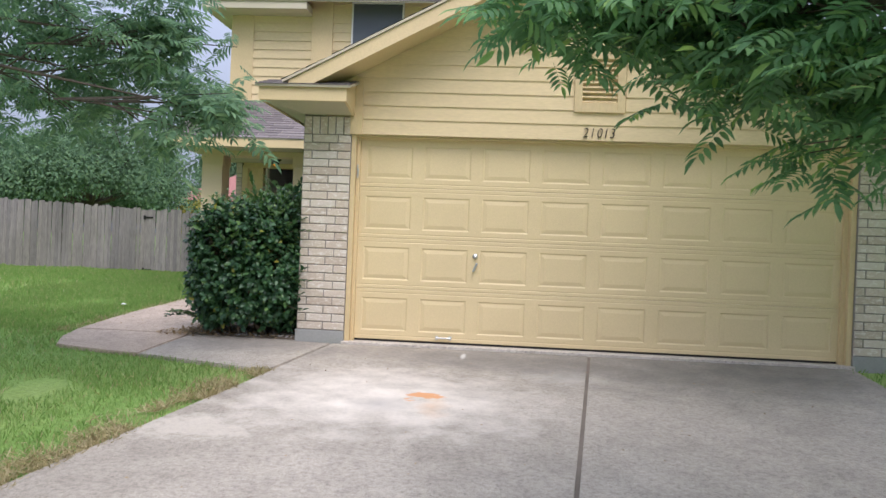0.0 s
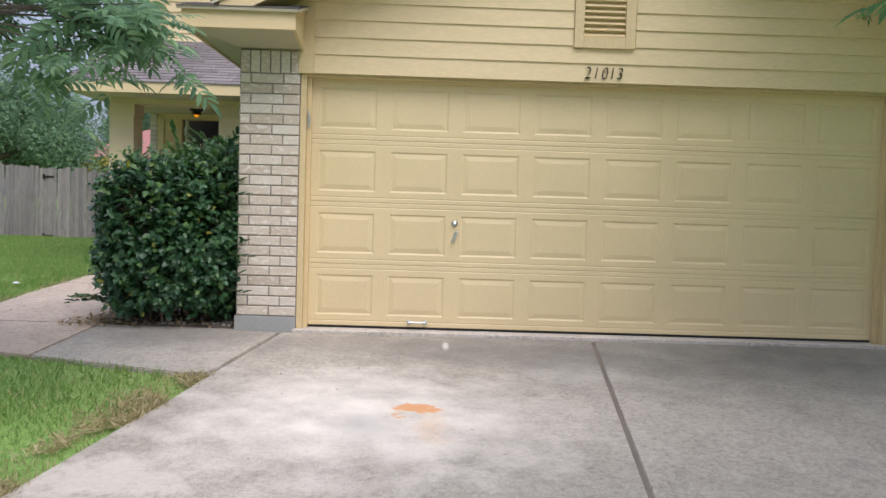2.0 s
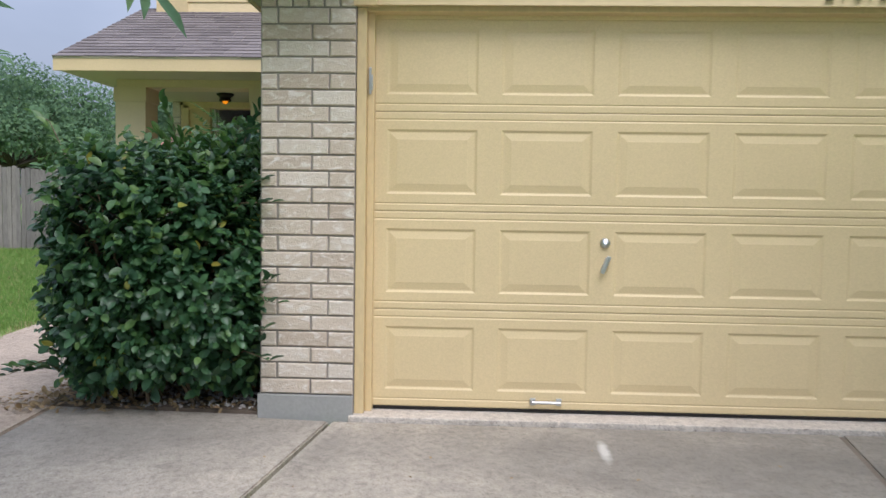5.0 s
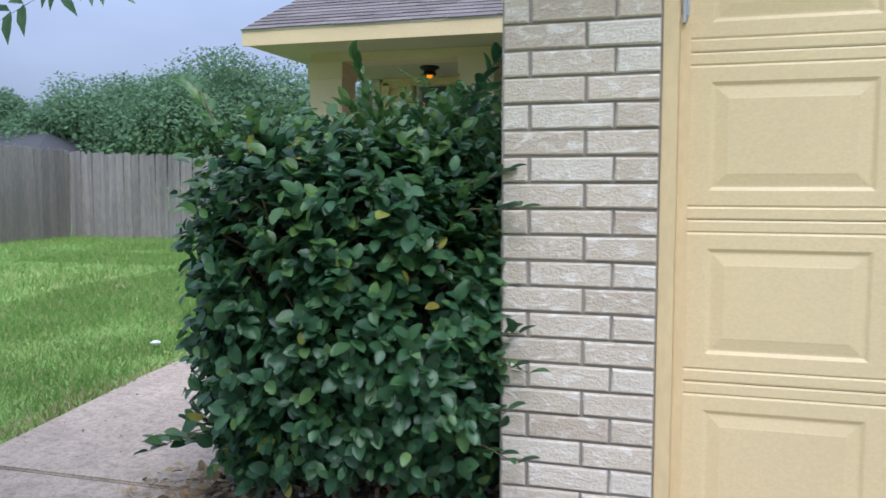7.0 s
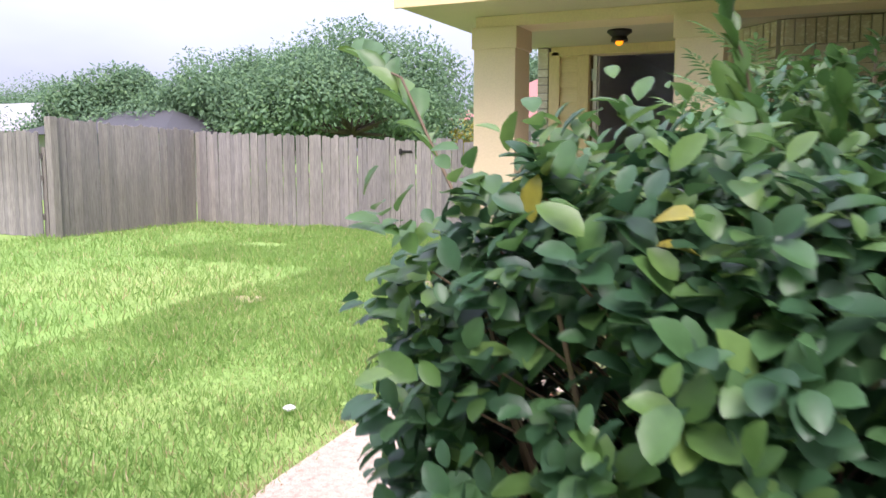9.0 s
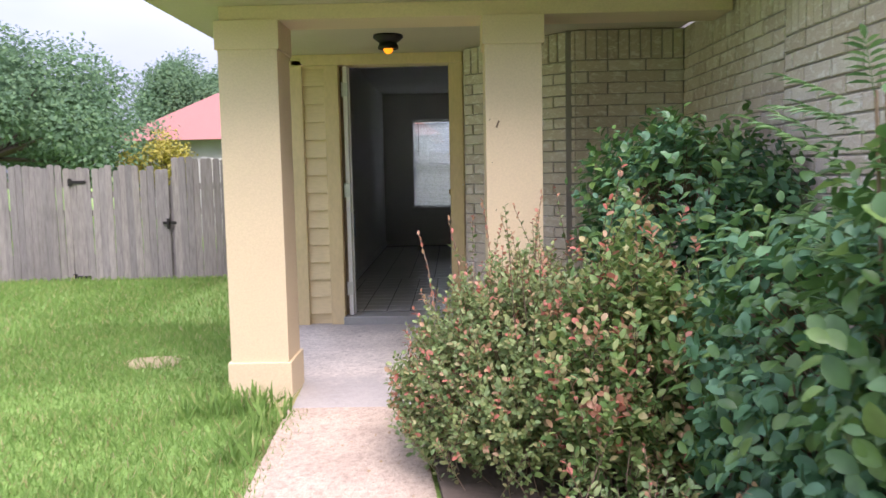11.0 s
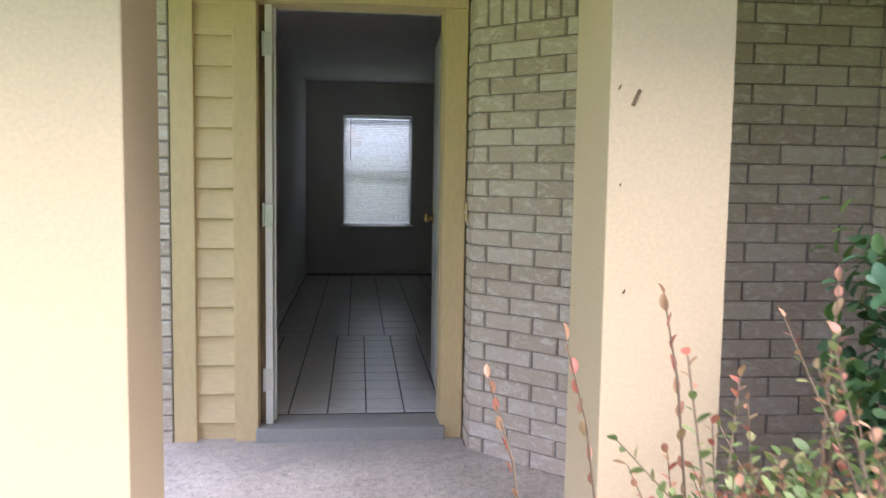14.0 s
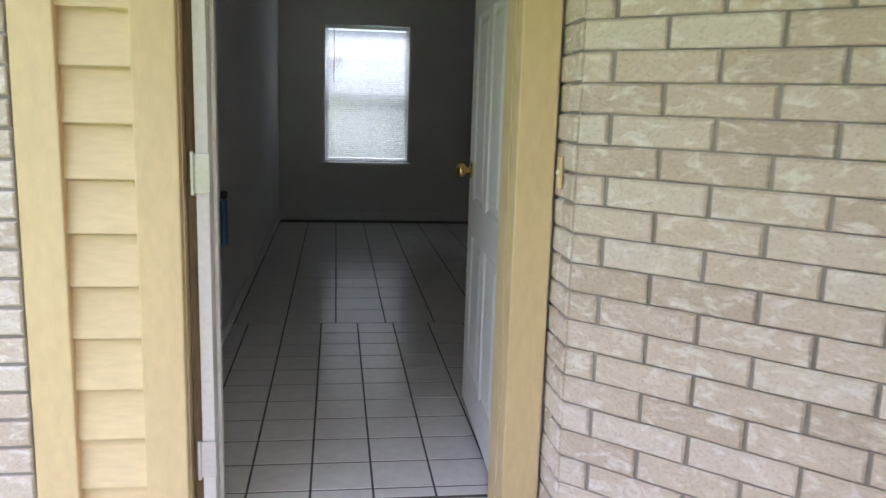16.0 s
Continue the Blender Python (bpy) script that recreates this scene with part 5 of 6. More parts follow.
def stray_shoots(name, label, roots, mat, seed, leaf=0.07, n=14):
    """Long single shoots standing out of a shrub."""
    rs = np.random.RandomState(seed)
    e = empty(name, roots[0][0], label=label, category="shoot")
    o = np.array(roots[0][0])
    segs, A, X, U, S = [], [], [], [], []
    for a, b in roots:
        a, b = np.array(a) - o, np.array(b) - o
        bend = np.array([0, 0, 0.08])
        mid = (a + b) / 2 + bend
        segs += [(tuple(a), tuple(mid), 0.0032, 0.0026), (tuple(mid), tuple(b), 0.0026, 0.0014)]
        for j in range(n):
            f = 0.15 + 0.85 * j / (n - 1)
            p = (1 - f) ** 2 * a + 2 * f * (1 - f) * mid + f * f * b
            d = (b - a) / np.linalg.norm(b - a)
            sd = np.cross(d, (0, 0, 1.0)) * (1 if j % 2 else -1) + rs.normal(size=3) * 0.25
            A.append(p)
            X.append(sd * 0.75 + d + np.array([0, 0, 0.2]))
            U.append(np.array([0, 0, 1.0]) + rs.normal(size=3) * 0.25)
            S.append(leaf * rs.uniform(0.75, 1.15))
    for k in range(0, len(segs), 2):
        twigs(segs[k : k + 2], "stem", M_twig, e, 5)
    scatter("leaves", LEAF_N, A, X, U, S, mat, e)
    return e


stray_shoots("privet_shoot", "long leafy privet shoots leaning over the walk", [((-1.60, 0.13, 1.34), (-1.90, 0.31, 1.61)), ((-1.55, 0.7, 0.55), (-1.98, 0.8, 0.66)), ((-1.1, 0.5, 1.3), (-1.2, 0.45, 1.70)), ((-1.6, 0.25, 0.10), (-1.86, 0.02, 0.2))], L_hedge_new, 5, 0.08)
rng = random.Random(19)
UPRIGHT = []
for k in range(9):
    x, y = rng.uniform(-1.5, -0.7), rng.uniform(0.2, 0.75)
    UPRIGHT.append(((x, y, 1.25), (x + rng.uniform(-0.12, 0.06), y + rng.uniform(-0.08, 0.08), rng.uniform(1.42, 1.56))))
stray_shoots("privet_shoot", "upright pale privet shoots on top of the hedge", UPRIGHT, L_hedge_new, 25, 0.07, 12)
stray_shoots("privet_shoot", "dark leafy privet sprigs spreading over the brick pier", [((-0.72, 0.15, 0.46), (-0.38, -0.10, 0.60)), ((-0.70, 0.15, 0.52), (-0.42, -0.08, 0.72)), ((-0.8, 0.15, 0.95), (-0.42, -0.08, 1.12)), ((-0.78, 0.15, 1.0), (-0.46, -0.08, 1.24)), ((-0.75, 0.1, 0.2), (-0.42, -0.10, 0.30)), ((-0.75, 0.1, 0.24), (-0.47, -0.06, 0.45)), ((-1.6, 0.2, 0.12), (-1.9, 0.02, 0.16)), ((-1.55, 0.15, 0.12), (-1.78, -0.05, 0.22)), ((-1.5, 0.15, 0.15), (-1.66, -0.04, 0.3)), ((-0.8, 0.4, 1.35), (-0.56, 0.1, 1.52)), ((-0.75, 0.5, 1.4), (-0.6, 0.4, 1.66))], L_hedge, 15, 0.085, 9)


def small_shrub(name, label, c, half, z1, seed, shoots=900, leaf=(0.02, 0.036), red_share=0.12, mat=None):
    """A loose fine-leaved shrub with reddish shoot tips."""
    rs = np.random.RandomState(seed)
    base = gz(*c) - 0.02
    e = empty(name, (*c, base), label=label, category="shrub")
    A, X, U, S, R, segs = [], [], [], [], [], []
    for k in range(shoots):
        a, r = rs.uniform(0, 6.28), rs.rand() ** 0.5
        hx, hy = half[0] * r * math.cos(a), half[1] * r * math.sin(a)
        top = (z1 - base) * (1 - 0.55 * r * r) * rs.uniform(0.45, 1.02)
        tall = rs.rand() < 0.10
        if tall:
            top *= rs.uniform(1.05, 1.3)
        d = np.array([hx * 0.8, hy * 0.8, 0.55 + 0.4 * (1 - r)]) + rs.normal(size=3) * 0.2
        d /= np.linalg.norm(d)
        tip = np.array([hx, hy, top])
        L = rs.uniform(0.18, 0.36)
        st = tip - d * L
        m = rs.randint(12, 19)
        if tall or rs.rand() < 0.3:
            segs.append((tuple(st - d * 0.1), tuple(tip), 0.0028, 0.0014))
        red = rs.rand() < (0.75 if tall else red_share)
        for j in range(m):
            ang = j * 2.4 + k
            o = np.cross(d, (0.2, 0.3, 1.0))
            o /= np.linalg.norm(o) + 1e-9
            side = o * math.cos(ang) + np.cross(d, o) * math.sin(ang)
            A.append(st + d * L * (j + 1) / m)
            X.append(side + d * (0.4 + 0.7 * j / m))
            U.append(d + rs.normal(size=3) * 0.25)
            S.append(rs.uniform(*leaf) * (0.85 if tall else 1))
            R.append(red and j > m * 0.66)
    A, X, U, S, R = np.array(A), np.array(X), np.array(U), np.array(S), np.array(R)
    scatter("foliage", LEAF_S, A[~R], X[~R], U[~R], S[~R], mat or L_shrub, e, "small olive green leaves")
    scatter("red_tip_growth", LEAF_S, A[R], X[R], U[R], S[R], L_red, e, "coral red young leaves")
    for k in range(10):
        a = rs.uniform(0, 6.28)
        segs.append(((0.08 * math.cos(a), 0.08 * math.sin(a), 0), (0.6 * half[0] * math.cos(a), 0.6 * half[1] * math.sin(a), 0.6 * (z1 - base)), 0.008, 0.004))
    twigs(segs, "inner_stem", M_twig, e, 4, "thin brown stems")["kind"] = "stuff"
    return e


small_shrub("red_tip_shrub", "loose small-leaved shrub with coral red tips before the porch", (-1.78, 3.95), (0.72, 0.72), 1.14, 21, 3000)
small_shrub("red_tip_shrub", "yellow-green shrub with broad leaves and coral tips beside the hedge", (-1.42, 3.42), (0.42, 0.46), 1.33, 24, 700, (0.03, 0.05), 0.14, L_broad)
small_shrub("red_tip_shrub", "low small-leaved shrub with reddish tips beside the walk", (-1.62, 2.2), (0.42, 0.55), 0.68, 22, 480)


stray_shoots("shrub_shoot", "thin red-leaved shoots rising from the small shrub", [((-1.95, 4.3, 0.85), (-2.0, 4.35, 1.34)), ((-2.1, 4.35, 0.75), (-2.18, 4.4, 1.24)), ((-2.25, 4.3, 0.7), (-2.34, 4.38, 1.17)), ((-1.75, 4.2, 0.9), (-1.7, 4.25, 1.38))], L_red, 29, 0.034, 10)


def nandina(name, label, c, z, seed):
    rs = np.random.RandomState(seed)
    base = gz(*c)
    e = empty(name, (*c, base), label=label, category="shrub")
    A, X, U, S, segs = [], [], [], [], []
    for k in range(6):
        a = rs.uniform(0, 6.28)
        tip = np.array([0.14 * math.cos(a), 0.14 * math.sin(a), (z - base) * rs.uniform(0.8, 1.0)])
        segs.append(((0.03 * math.cos(a), 0.03 * math.sin(a), 0), tuple(tip), 0.008, 0.004))
        for j in range(9):
            b = rs.uniform(0, 6.28)
            A.append(tip * np.array([1, 1, rs.uniform(0.72, 1.0)]))
            X.append(np.array([math.cos(b), math.sin(b), rs.uniform(0.0, 0.9)]))
            U.append((0, 0, 1.0))
            S.append(rs.uniform(0.16, 0.27))
    for sg in segs:
        twigs([sg], "stem", M_twig, e, 5)
    scatter("fronds", frond_template(7, 0.3, 0.22), A, X, U, S, L_fern, e)
    return e


nandina("nandina", "tall feathery green nandina beside the garage wall", (-0.82, 1.75), 1.78, 31)
nandina("nandina", "feathery green nandina stems above the hedge", (-1.25, 1.62), 1.72, 33)

FROND = frond_template()


def ash_tree(name, label, foot, limbs, mat, seed, trunk_h=2.2, fsize=(0.18, 0.3), per=170):
    """A tree with a tapered trunk and arching limbs; limbs: end points round which sprays of pinnate leaves hang."""
    rs = np.random.RandomState(seed)
    fx, fy = foot
    base = gz(fx, fy) - 0.05
    e = empty(name, (fx, fy, base), label=label, category="tree")
    o = np.array((fx, fy, base))
    bm = bmesh.new()
    fork = np.array((0.1, 0.05, trunk_h))
    cyl(bm, (0, 0, -0.1), (0.03, 0.0, trunk_h * 0.5), 0.20, 0.15, 14)
    cyl(bm, (0.03, 0.0, trunk_h * 0.5), tuple(fork), 0.15, 0.12, 14)
    part("trunk", bm, M_bark, e)
    A, X, U, S, segs = [], [], [], [], []
    for (ex, ey, ez, spread, count) in limbs:
        end = np.array((ex, ey, ez)) - o
        mid = (fork + end) / 2 + np.array((0, 0, 0.5))
        prev, own = fork, []
        for f in (0.33, 0.66, 1.0):
            p = (1 - f) ** 2 * fork + 2 * f * (1 - f) * mid + f * f * end
            own.append((tuple(prev), tuple(p), 0.05 * (1.15 - f) + 0.006, 0.05 * (1.15 - f - 0.28) + 0.010))
            prev = p
        twigs(own, "limb", M_bark, e, 7)
        for k in range(int(count)):
            v = rs.normal(size=3) * spread * np.array((1, 1, 0.6))
            tip = end + v
            tip[2] -= 0.12 * np.linalg.norm(v)
            root = end - (end - fork) * rs.uniform(0.0, 0.25)
            if k % 2 == 0:
                segs.append((tuple(root), tuple(tip), 0.008, 0.003))
            for j in range(5):
                b = rs.uniform(0, 6.28)
                A.append(tip + rs.normal(size=3) * 0.06)
                X.append(np.array([math.cos(b), math.sin(b), rs.uniform(-0.75, 0.25)]))
                U.append(np.array([0, 0, 1.0]) + rs.normal(size=3) * 0.35)
                S.append(rs.uniform(*fsize))
    twigs(segs, "twig", M_bark, e, 4)["kind"] = "stuff"
    scatter("crown", FROND, A, X, U, S, mat, e, "drooping pinnate green leaves")
    return e


ash_tree("ash_tree", "leafy ash tree overhanging the lawn side of the drive", (-4.6, -4.2),
         [(-0.62, -2.55, 1.95, 0.2, 26), (-1.0, -2.3, 2.5, 0.26, 40), (-1.6, -1.9, 2.3, 0.34, 42), (-1.9, -1.9, 3.1, 0.4, 26), (-1.3, -2.7, 3.2, 0.36, 40), (-2.4, -1.5, 2.5, 0.4, 50),
          # the limbs at y -4.2 and -5.3 are unseen, added to shade the lawn
          (-2.8, -1.4, 3.3, 0.45, 26), (-1.8, -2.4, 3.9, 0.5, 22), (-3.2, -2.0, 4.0, 0.6, 28), (-2.7, -4.2, 3.0, 0.7, 90), (-2.5, -5.3, 3.2, 0.7, 80), (-5.5, -3.0, 4.2, 0.9, 50), (-5, -6, 4.2, 0.9, 50), (-6.5, -4.5, 3.6, 0.8, 40)], L_ash_far, 41)
ash_tree("ash_tree", "bright green ash tree with a branch over the drive and unseen shading limbs", (6.6, -6.6),
         [(1.70, -5.1, 1.98, 0.10, 10), (2.0, -5.2, 1.95, 0.13, 18), (2.3, -5.2, 1.93, 0.14, 22), (2.55, -5.3, 1.86, 0.14, 20), (2.85, -5.5, 1.76, 0.13, 14), (2.9, -5.3, 1.50, 0.12, 15), (3.1, -5.1, 1.68, 0.15, 18), (2.6, -5.2, 1.74, 0.13, 16), (2.2, -5.0, 2.02, 0.14, 18), (2.5, -4.9, 2.15, 0.2, 26), (3.0, -5.2, 2.05, 0.2, 28), (3.4, -5.3, 2.0, 0.22, 24), (2.9, -5.7, 2.2, 0.22, 24),
          # unseen limbs from here on, added mostly to shade the right of the door
          (4.0, -3.2, 3.9, 0.55, 54), (5.0, -2.4, 4.3, 0.6, 66), (5.8, -3.4, 3.9, 0.6, 54), (4.6, -4.4, 3.6, 0.55, 48), (3.2, -4.2, 3.5, 0.45, 30), (6.2, -1.6, 4.4, 0.6, 54), (5.4, -4.8, 3.8, 0.6, 36), (6.4, -4.0, 4.8, 0.7, 48), (4.8, -3.4, 5.0, 0.7, 54), (5.4, -1.2, 4.7, 0.6, 48), (3.9, -2.2, 4.7, 0.55, 42), (7.2, -2.6, 4.6, 0.7, 48),
          (5.6, -1.3, 4.3, 0.55, 110), (5.9, -2.0, 5.2, 0.7, 110), (6.4, -0.9, 4.7, 0.7, 100), (4.9, -1.6, 4.8, 0.5, 70), (6.6, -2.4, 3.3, 0.7, 90), (7.2, -3.8, 3.2, 0.8, 90), (6.0, -1.2, 3.7, 0.6, 80), (7.6, -1.4, 3.6, 0.8, 90), (6.6, -5.0, 3.3, 0.7, 80), (5.4, -3.0, 3.5, 0.55, 70), (4.2, -5.4, 2.1, 0.4, 50), (5.0, -5.6, 2.6, 0.5, 40), (6.8, -5.2, 4.2, 0.9, 50), (7.8, -7.6, 4.0, 0.9, 50), (5.6, -7.8, 3.6, 0.7, 40)], L_ash, 43, 2.2, (0.15, 0.25))


def far_tree(name, label, foot, height, width, seed, mat=None, leaf=0.115, count=56000):
    """A broad tree seen over the fence: trunk, limbs and a crown of many small leaves in uneven clumps."""
    mat = mat or L_tree
    rs = np.random.RandomState(seed)
    base = gz(*foot) - 0.05
    e = empty(name, (*foot, base), label=label, category="tree")
    bm = bmesh.new()
    cyl(bm, (0, 0, -0.1), (0.05, 0, height * 0.4), 0.028 * height, 0.018 * height, 10)
    part("trunk", bm, M_bark, e)
    nc = 80
    cu = unit(rs, nc)
    cu[:, 2] = np.abs(cu[:, 2]) * 1.1 - 0.35
    rr = rs.uniform(0.55, 1.0, nc)
    C = cu * rr[:, None] * np.array((width / 2, width / 2, height * 0.5)) + np.array((0, 0, height * 0.47))
    CR = rs.uniform(0.10, 0.19, nc) * width
    segs = [((0.05, 0, height * 0.35), tuple(C[i] * np.array((0.8, 0.8, 0.95))), 0.012 * height, 0.004 * height) for i in range(0, nc, 3)]
    for sg in segs:
        twigs([sg], "limb", M_bark, e, 5)
    idx = rs.randint(0, nc, count)
    v = unit(rs, count)
    P = C[idx] + v * (CR[idx] * rs.uniform(0.55, 1.08, count))[:, None] * np.array((1, 1, 0.8))
    P = P[P[:, 2] > 0.3]
    v = v[: len(P)]
    X = unit(rs, len(P)) * 0.8 + v * 0.6 + np.array((0, 0, -0.3))
    U = v + np.array((0, 0, 0.7))
    scatter("crown", LEAF_T, P, X, U, rs.uniform(0.7, 1.4, len(P)) * leaf, mat, e)
    return e


for fx, fy, h, w, s in ((-13.4, 19.5, 5.5, 7.0, 51), (-16.9, 18.6, 4.75, 5.2, 52), (-20.6, 17.5, 4.35, 4.8, 53), (-38, 29, 5.3, 9.0, 54), (-31, 31, 5.2, 7.0, 55), (-17.5, 25, 6.0, 7.0, 56)):
    far_tree("oak_tree", "broad green tree standing behind the wooden fence", (fx, fy), h, w, s)
far_tree("oak_tree", "rounded green tree behind a red-roofed house", (-12.6, 33.5), 7.0, 5.4, 57)
far_tree("oak_tree", "large green tree behind the yard fence", (-27, 12), 6.0, 9.0, 58)
far_tree("yellow_bush", "yellow flowering bush behind the fence", (-9.2, 19.5), 2.9, 2.0, 59, L_yellowbush, 0.08, 5000)


# ---- neighbouring houses ----
def neighbour(name, label, x0, x1, y0, y1, eave, ridge, wallmat, roofmat):
    e = empty(name, ((x0 + x1) / 2, (y0 + y1) / 2, 0.1), label=label, category="house")
    o = -Vector(e.location)
    b = part("wall", boxes((x0, x1, y0, y1, -0.2, eave)), wallmat, e)
    b.location = o
    bm = bmesh.new()
    k = min((x1 - x0), (y1 - y0)) / 2
    a = [(x0 - 0.5, y0 - 0.5, eave - 0.05), (x1 + 0.5, y0 - 0.5, eave - 0.05), (x1 + 0.5, y1 + 0.5, eave - 0.05), (x0 - 0.5, y1 + 0.5, eave - 0.05)]
    if x1 - x0 > y1 - y0:
        t = [(x0 + k * 0.6, (y0 + y1) / 2, ridge), (x1 - k * 0.6, (y0 + y1) / 2, ridge)]
    else:
        t = [((x0 + x1) / 2, y0 + k * 0.6, ridge), ((x0 + x1) / 2, y1 - k * 0.6, ridge)]
    vs = [bm.verts.new(p) for p in a + t]
    if x1 - x0 > y1 - y0:
        fs = ((0, 1, 5, 4), (1, 2, 5), (2, 3, 4, 5), (3, 0, 4), (3, 2, 1, 0))
    else:
        fs = ((0, 1, 4), (1, 2, 5, 4), (2, 3, 5), (3, 0, 4, 5), (3, 2, 1, 0))
    for f in fs:
        bm.faces.new([vs[i] for i in f])
    r = part("roof", bm, roofmat, e)
    r.location = o
    for i in range(3):
        xx = x0 + (x1 - x0) * (i + 0.5) / 3
        w = part("window", boxes((xx - 0.5, xx + 0.5, y0 - 0.03, y0 + 0.02, 1.0, 2.1)), M_screen, e, "dark window")
        w.location = o
    return e


neighbour("neighbour_house", "low house with a faded red shingle roof behind the fence", -13.2, -3.0, 27.5, 35, 2.75, 4.7, M_found, M_redroof)
neighbour("neighbour_house", "low house with a dark grey roof among the trees", -21.0, -16.4, 15.0, 17.5, 2.0, 2.62, M_found, M_greyroof)
neighbour("neighbour_house", "low house with a pale grey roof behind the side fence", -40.0, -26.6, 19.6, 25.0, 2.3, 3.5, M_found, M_paleroof)
bm = boxes((-26.45, -26.1, 20.2, 20.5, 0.0, 3.75), (-26.5, -26.05, 20.15, 20.55, 3.62, 3.75))
tagged(part("chimney_pipe", bm, M_white), "white painted chimney of a far house", "chimney")


# ---- lawn blades, litter ----
def on_paving(x, y):
    d = (y < -1.3) & (x > -0.36 + 0.178 * (y + 1.36) + 0.03) & (x < 5.0)
    t = (y >= -1.36) & (y < 0.12) & (x > -2.62 - 0.35 * (y + 0.76).clip(0, 1)) & (y > -0.86 + (x + 2.35) * -0.235) & (x < 5.0)
    w = (y >= 0.1) & (y < 4.8) & (x > -3.0)
    p = (y >= 4.65) & (x > -3.56)
    return d | t | w | p


BARE = [(-4.45, 6.05, 0.26), (-4.1, 7.7, 0.2), (-5.6, 4.6, 0.2)]


def bare_patches():
    rng = random.Random(91)
    for x, y, r in BARE:
        bm = bmesh.new()
        vs = []
        for k in range(22):
            a, q = k * math.tau / 22, r * rng.uniform(0.75, 1.15)
            px, py = x + q * math.cos(a), y + q * 0.77 * math.sin(a)
            vs.append(bm.verts.new((px, py, gz(px, py) - 0.029)))
        c = bm.verts.new((x, y, gz(x, y) - 0.022))
        for k in range(22):
            bm.faces.new((c, vs[k], vs[(k + 1) % 22]))
        tagged(part("ground_bare_patch", bm, M_sand), "bare sandy patch in the lawn", "soil", kind="structure")


bare_patches()


def grass():
    rs = np.random.RandomState(70)
    pts, hs = [], []
    for (x0, x1, y0, y1, n, h) in ((-5.0, 0.3, -6.5, 0.6, 80000, 0.045), (-6.0, -2.8, 0.0, 7.5, 80000, 0.052), (-12, -5.2, -3, 11, 60000, 0.065), (-9.0, -3.4, 6.5, 11.5, 26000, 0.07), (5.0, 7.5, -5, 0.4, 4000, 0.06)):
        x, y = rs.uniform(x0, x1, n), rs.uniform(y0, y1, n)
        keep = ~on_paving(x, y)
        pts.append(np.stack([x[keep], y[keep]], 1))
        hs.append(np.full(keep.sum(), h))
    p, h = np.concatenate(pts), np.concatenate(hs)
    tuft = np.array([pnoise(Vector((a * 1.3, b * 1.3, 3.0))) for a, b in p])
    bare = np.array([pnoise(Vector((a * 0.8, b * 0.8, 9.0))) for a, b in p])
    k = bare < 0.62
    for bx, by, br in BARE:
        k &= (np.hypot(p[:, 0] - bx, (p[:, 1] - by) * 1.3) > br * 0.85) | (rs.rand(len(p)) < 0.4)
    p, h, tuft = p[k], h[k] * (1 + 0.5 * tuft[k]), tuft[k]
    n = len(p)
    at = np.stack([p[:, 0], p[:, 1], ground_z(p[:, 0], p[:, 1]) - 0.04], 1)
    ax = np.stack([rs.normal(size=n) * 0.45, rs.normal(size=n) * 0.45, np.ones(n)], 1)
    up = np.stack([rs.normal(size=n), rs.normal(size=n), np.zeros(n)], 1)
    tm = (np.array([(0, 0.05, 0), (0, -0.05, 0), (0.6, 0.045, 0.05), (0.6, -0.045, 0.05), (1, 0, 0.22)], float), [(0, 1, 3, 2), (2, 3, 4)])
    dry = (rs.rand(n) < 0.06) | ((p[:, 1] < -1.2) & (p[:, 0] > -0.36 + 0.178 * (p[:, 1] + 1.36) - 0.30) & (rs.rand(n) < 0.7)) | ((np.abs(p[:, 0] + 3.08) < 0.10) & (p[:, 1] > 0) & (p[:, 1] < 4.7) & (rs.rand(n) < 0.6))
    s = h * rs.uniform(0.6, 1.5, n)
    g = scatter("grass", tm, at[~dry], ax[~dry], up[~dry], s[~dry], M_grass)
    tagged(g, "uneven green lawn grass", "grass", kind="stuff")
    m = 9000
    sy = rs.uniform(-7.5, -1.35, m)
    sx = -0.36 + 0.178 * (sy + 1.36) - np.abs(rs.normal(size=m)) * 0.15 + 0.03
    clump = np.array([pnoise(Vector((a * 2.5, b * 2.5, 5.0))) for a, b in zip(sx, sy)])
    k = clump > -0.12
    sx, sy = sx[k], sy[k]
    m = len(sx)
    straw = scatter("straw", tm, np.stack([sx, sy, ground_z(sx, sy) - 0.012], 1), np.stack([rs.normal(size=m), rs.normal(size=m), rs.uniform(0.05, 0.7, m)], 1), np.stack([rs.normal(size=m), rs.normal(size=m), np.ones(m)], 1), rs.uniform(0.03, 0.085, m), M_drygrass)
    tagged(straw, "dead straw lying along the edge of the drive", "straw", kind="stuff")
    m = 420
    tx, ty = np.r_[rs.uniform(-3.75, -3.25, 260), rs.uniform(-3.35, -3.12, 160)], np.r_[rs.uniform(4.6, 4.86, 260), rs.uniform(3.9, 4.8, 160)]
    tuft = scatter("grass_tuft", tm, np.stack([tx, ty, ground_z(tx, ty) - 0.03], 1), np.stack([rs.normal(size=m) * 0.4, rs.normal(size=m) * 0.4, np.ones(m)], 1), np.stack([rs.normal(size=m), rs.normal(size=m), np.zeros(m)], 1), rs.uniform(0.06, 0.2, m), M_grass)
    tagged(tuft, "tall uncut grass at the foot of the column", "grass", kind="stuff")
    g = scatter("dry_grass", tm, at[dry], ax[dry], up[dry], s[dry] * 0.9, M_drygrass)
    tagged(g, "dry straw-coloured grass along the drive edge", "grass", kind="stuff")


grass()


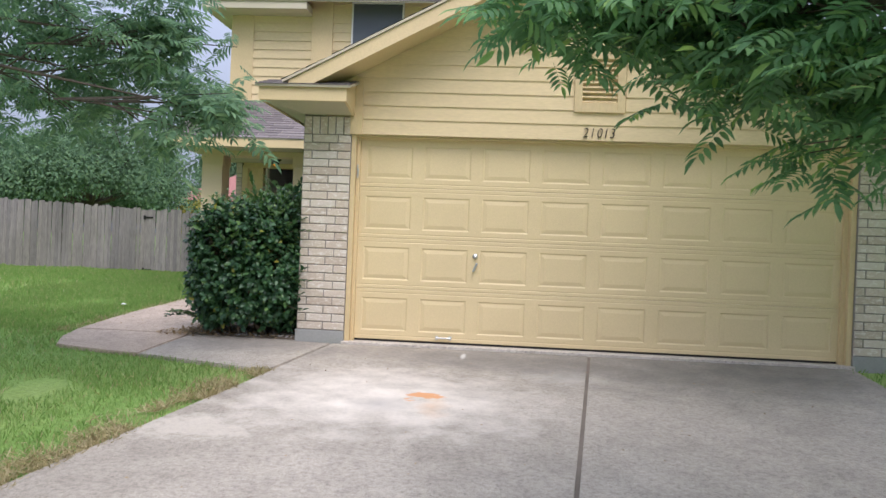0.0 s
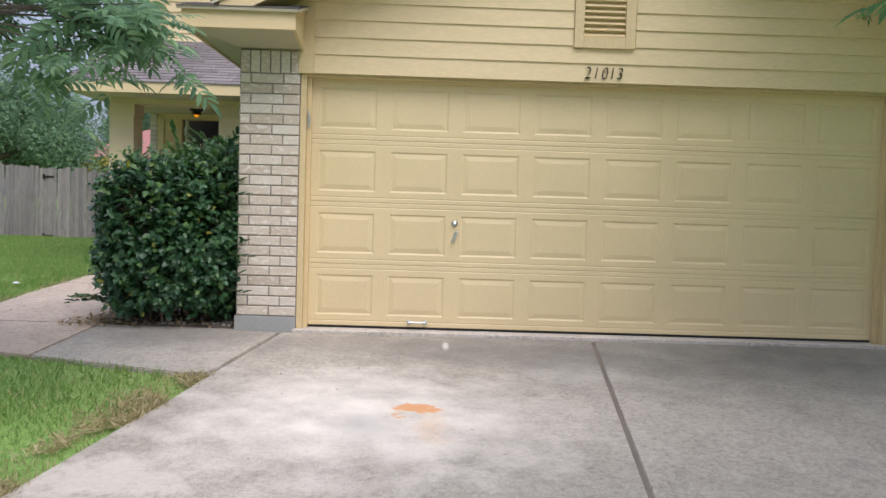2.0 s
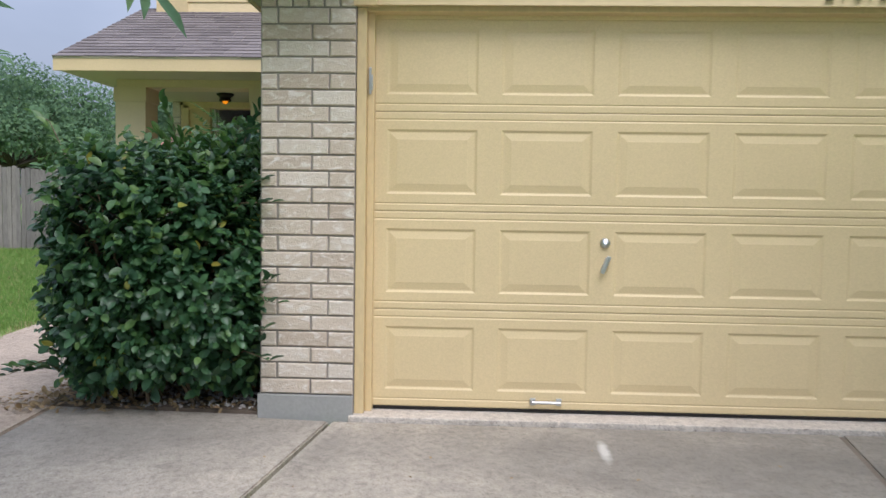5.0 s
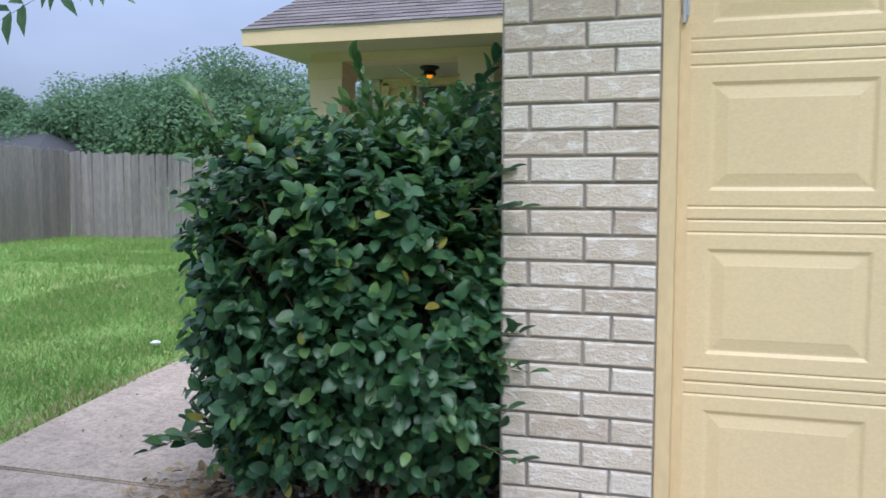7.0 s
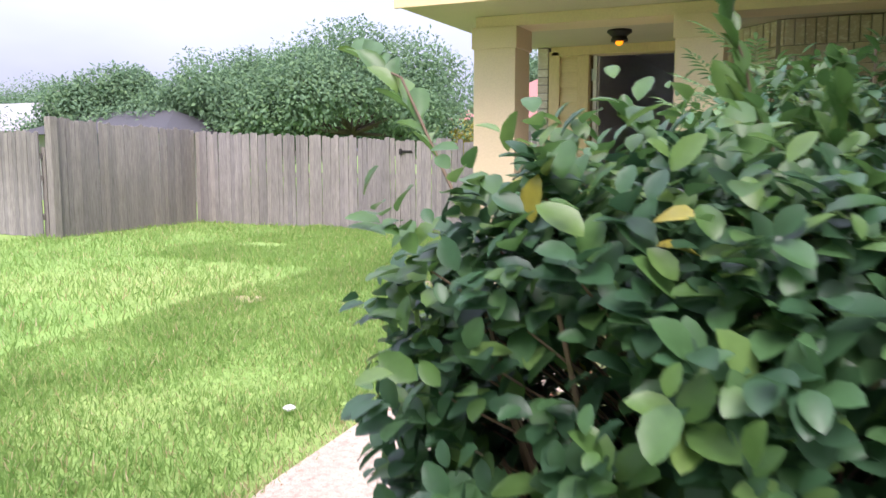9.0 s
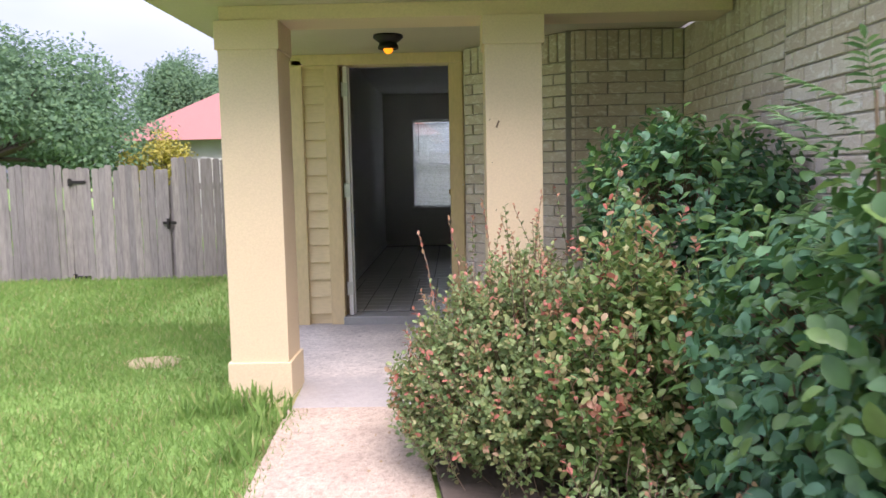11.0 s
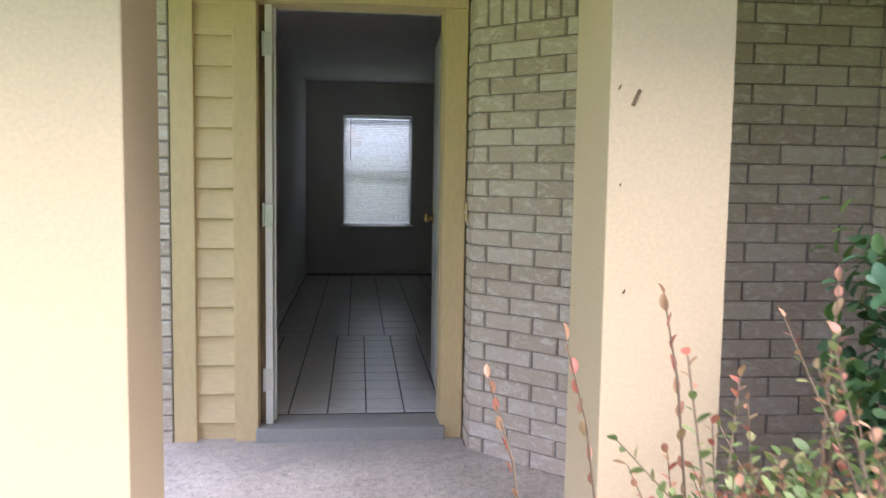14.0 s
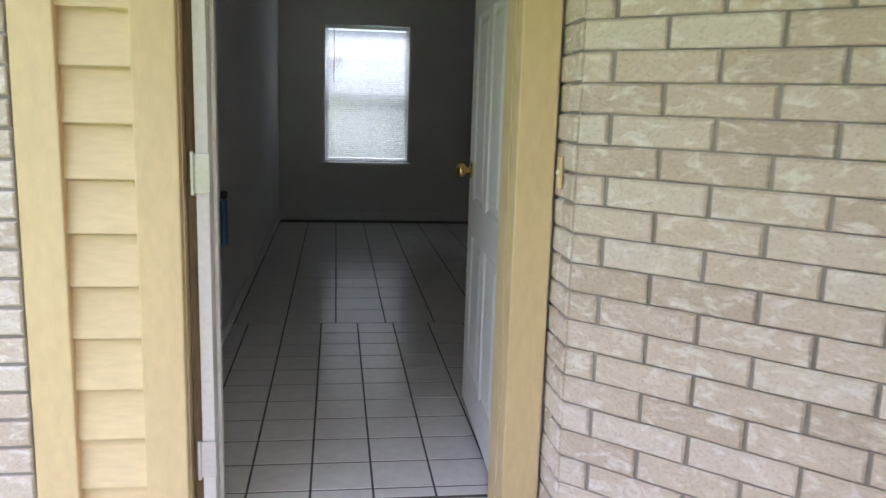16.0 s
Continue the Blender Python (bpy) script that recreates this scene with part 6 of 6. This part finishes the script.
def bed_and_litter():
    rs = np.random.RandomState(80)
    bm = bmesh.new()
    ring = [(-1.66, 0.10), (-0.505, 0.045), (-0.505, 4.72), (-2.36, 4.72), (-2.18, 3.1), (-2.11, 2.4), (-1.84, 0.9)]
    top = [bm.verts.new((x, y, gz(x, y) + 0.012)) for x, y in ring]
    low = [bm.verts.new((x, y, gz(x, y) - 0.1)) for x, y in ring]
    bm.faces.new(top)
    for i in range(len(ring)):
        bm.faces.new((top[i], low[i], low[(i + 1) % len(ring)], top[(i + 1) % len(ring)]))
    bmesh.ops.triangulate(bm, faces=list(bm.faces))
    bmesh.ops.recalc_face_normals(bm, faces=bm.faces)
    tagged(part("ground_bed", bm, M_soil), "dark mulched shrub bed along the garage wall", "bed", kind="structure")
    # gravel
    pv = np.array([(1, 0, 0), (-1, 0, 0), (0, 1, 0), (0, -1, 0), (0, 0, 0.7), (0, 0, -0.5)], float) * 0.5
    pf = [(0, 2, 4), (2, 1, 4), (1, 3, 4), (3, 0, 4), (2, 0, 5), (1, 2, 5), (3, 1, 5), (0, 3, 5)]
    n = 420
    x, y = rs.uniform(-1.6, -0.52, n), rs.uniform(0.08, 0.75, n)
    at = np.stack([x, y, ground_z(x, y) + 0.014], 1)
    tagged(scatter("gravel", (pv, pf), at, unit(rs, n), unit(rs, n), rs.uniform(0.018, 0.045, n), M_rock), "pale gravel in the shrub bed", "gravel", kind="stuff")
    n = 1500
    x = np.r_[rs.uniform(-1.85, -0.55, 1000), rs.uniform(-2.0, -1.3, 150), rs.uniform(-0.4, 4.8, 120), rs.uniform(-3.1, -2.1, 230)]
    y = np.r_[rs.uniform(0.05, 0.9, 1000), rs.uniform(-0.05, 0.3, 150), rs.uniform(-5, -0.1, 120), rs.uniform(0.2, 4.7, 230)]
    on_walk = np.r_[np.zeros(1150), np.ones(350)]
    at = np.stack([x, y, ground_z(x, y) + np.where(on_walk > 0, 0.006, 0.02)], 1)
    ax = unit(rs, n) * np.array((1, 1, 0.25))
    up = np.stack([rs.normal(size=n) * 0.4, rs.normal(size=n) * 0.4, np.ones(n)], 1)
    tagged(scatter("leaf_litter", LEAF_S, at, ax, up, np.where(on_walk > 0, rs.uniform(0.008, 0.022, n), rs.uniform(0.02, 0.05, n)), M_litter), "dry brown fallen leaves under the hedge", "litter", kind="stuff")


bed_and_litter()
bm = lathe(bmesh.new(), (-3.49, 2.26, gz(-3.49, 2.26)), [(0.0, 0.0), (0.03, 0.0), (0.036, 0.012), (0.02, 0.022), (0.0, 0.024)], seg=7)
tagged(part("paper_scrap", bm, M_white), "crumpled white paper scrap lying on the lawn", "litter")


# ---- hall floor tiles and bricks, piece by piece ----
def tiles():
    fl = bpy.data.objects["floor_hall"]
    made = {}

    def tile(x0, x1, y0, y1):
        key = (round(x1 - x0, 3), round(y1 - y0, 3))
        if key not in made:
            bm = bmesh.new()
            w, d = key[0] / 2 - 0.0038, key[1] / 2 - 0.0052
            box(bm, -w, w, -d, d, -0.012, 0.0)
            es = [e for e in bm.edges if all(abs(v.co.z) < 1e-6 for v in e.verts)]
            bmesh.ops.bevel(bm, geom=es, offset=0.0012, segments=1, affect="EDGES")
            made[key] = mesh_of("tile", bm, M_tile)
        o = new("tile", made[key])
        o.parent = fl
        o.location = ((x0 + x1) / 2, (y0 + y1) / 2, F_Z + 0.0015)

    s, d, y0 = 0.207, 0.2045, 7.154
    for i in range(-4, 6):
        tile(-2.548 + i * s, -2.548 + (i + 1) * s, 7.085, y0)
        for j in range(10):
            tile(-2.548 + i * s, -2.548 + (i + 1) * s, y0 + j * d, y0 + (j + 1) * d)
    s, d, y0 = 0.289, 0.30, y0 + 10 * d
    for i in range(-3, 8):
        for j in range(14):
            if y0 + (j + 1) * d < 13.36:
                tile(-2.672 + i * s, -2.672 + (i + 1) * s, y0 + j * d, y0 + (j + 1) * d)


tiles()
for job in brick_jobs:
    lay_bricks(*job)
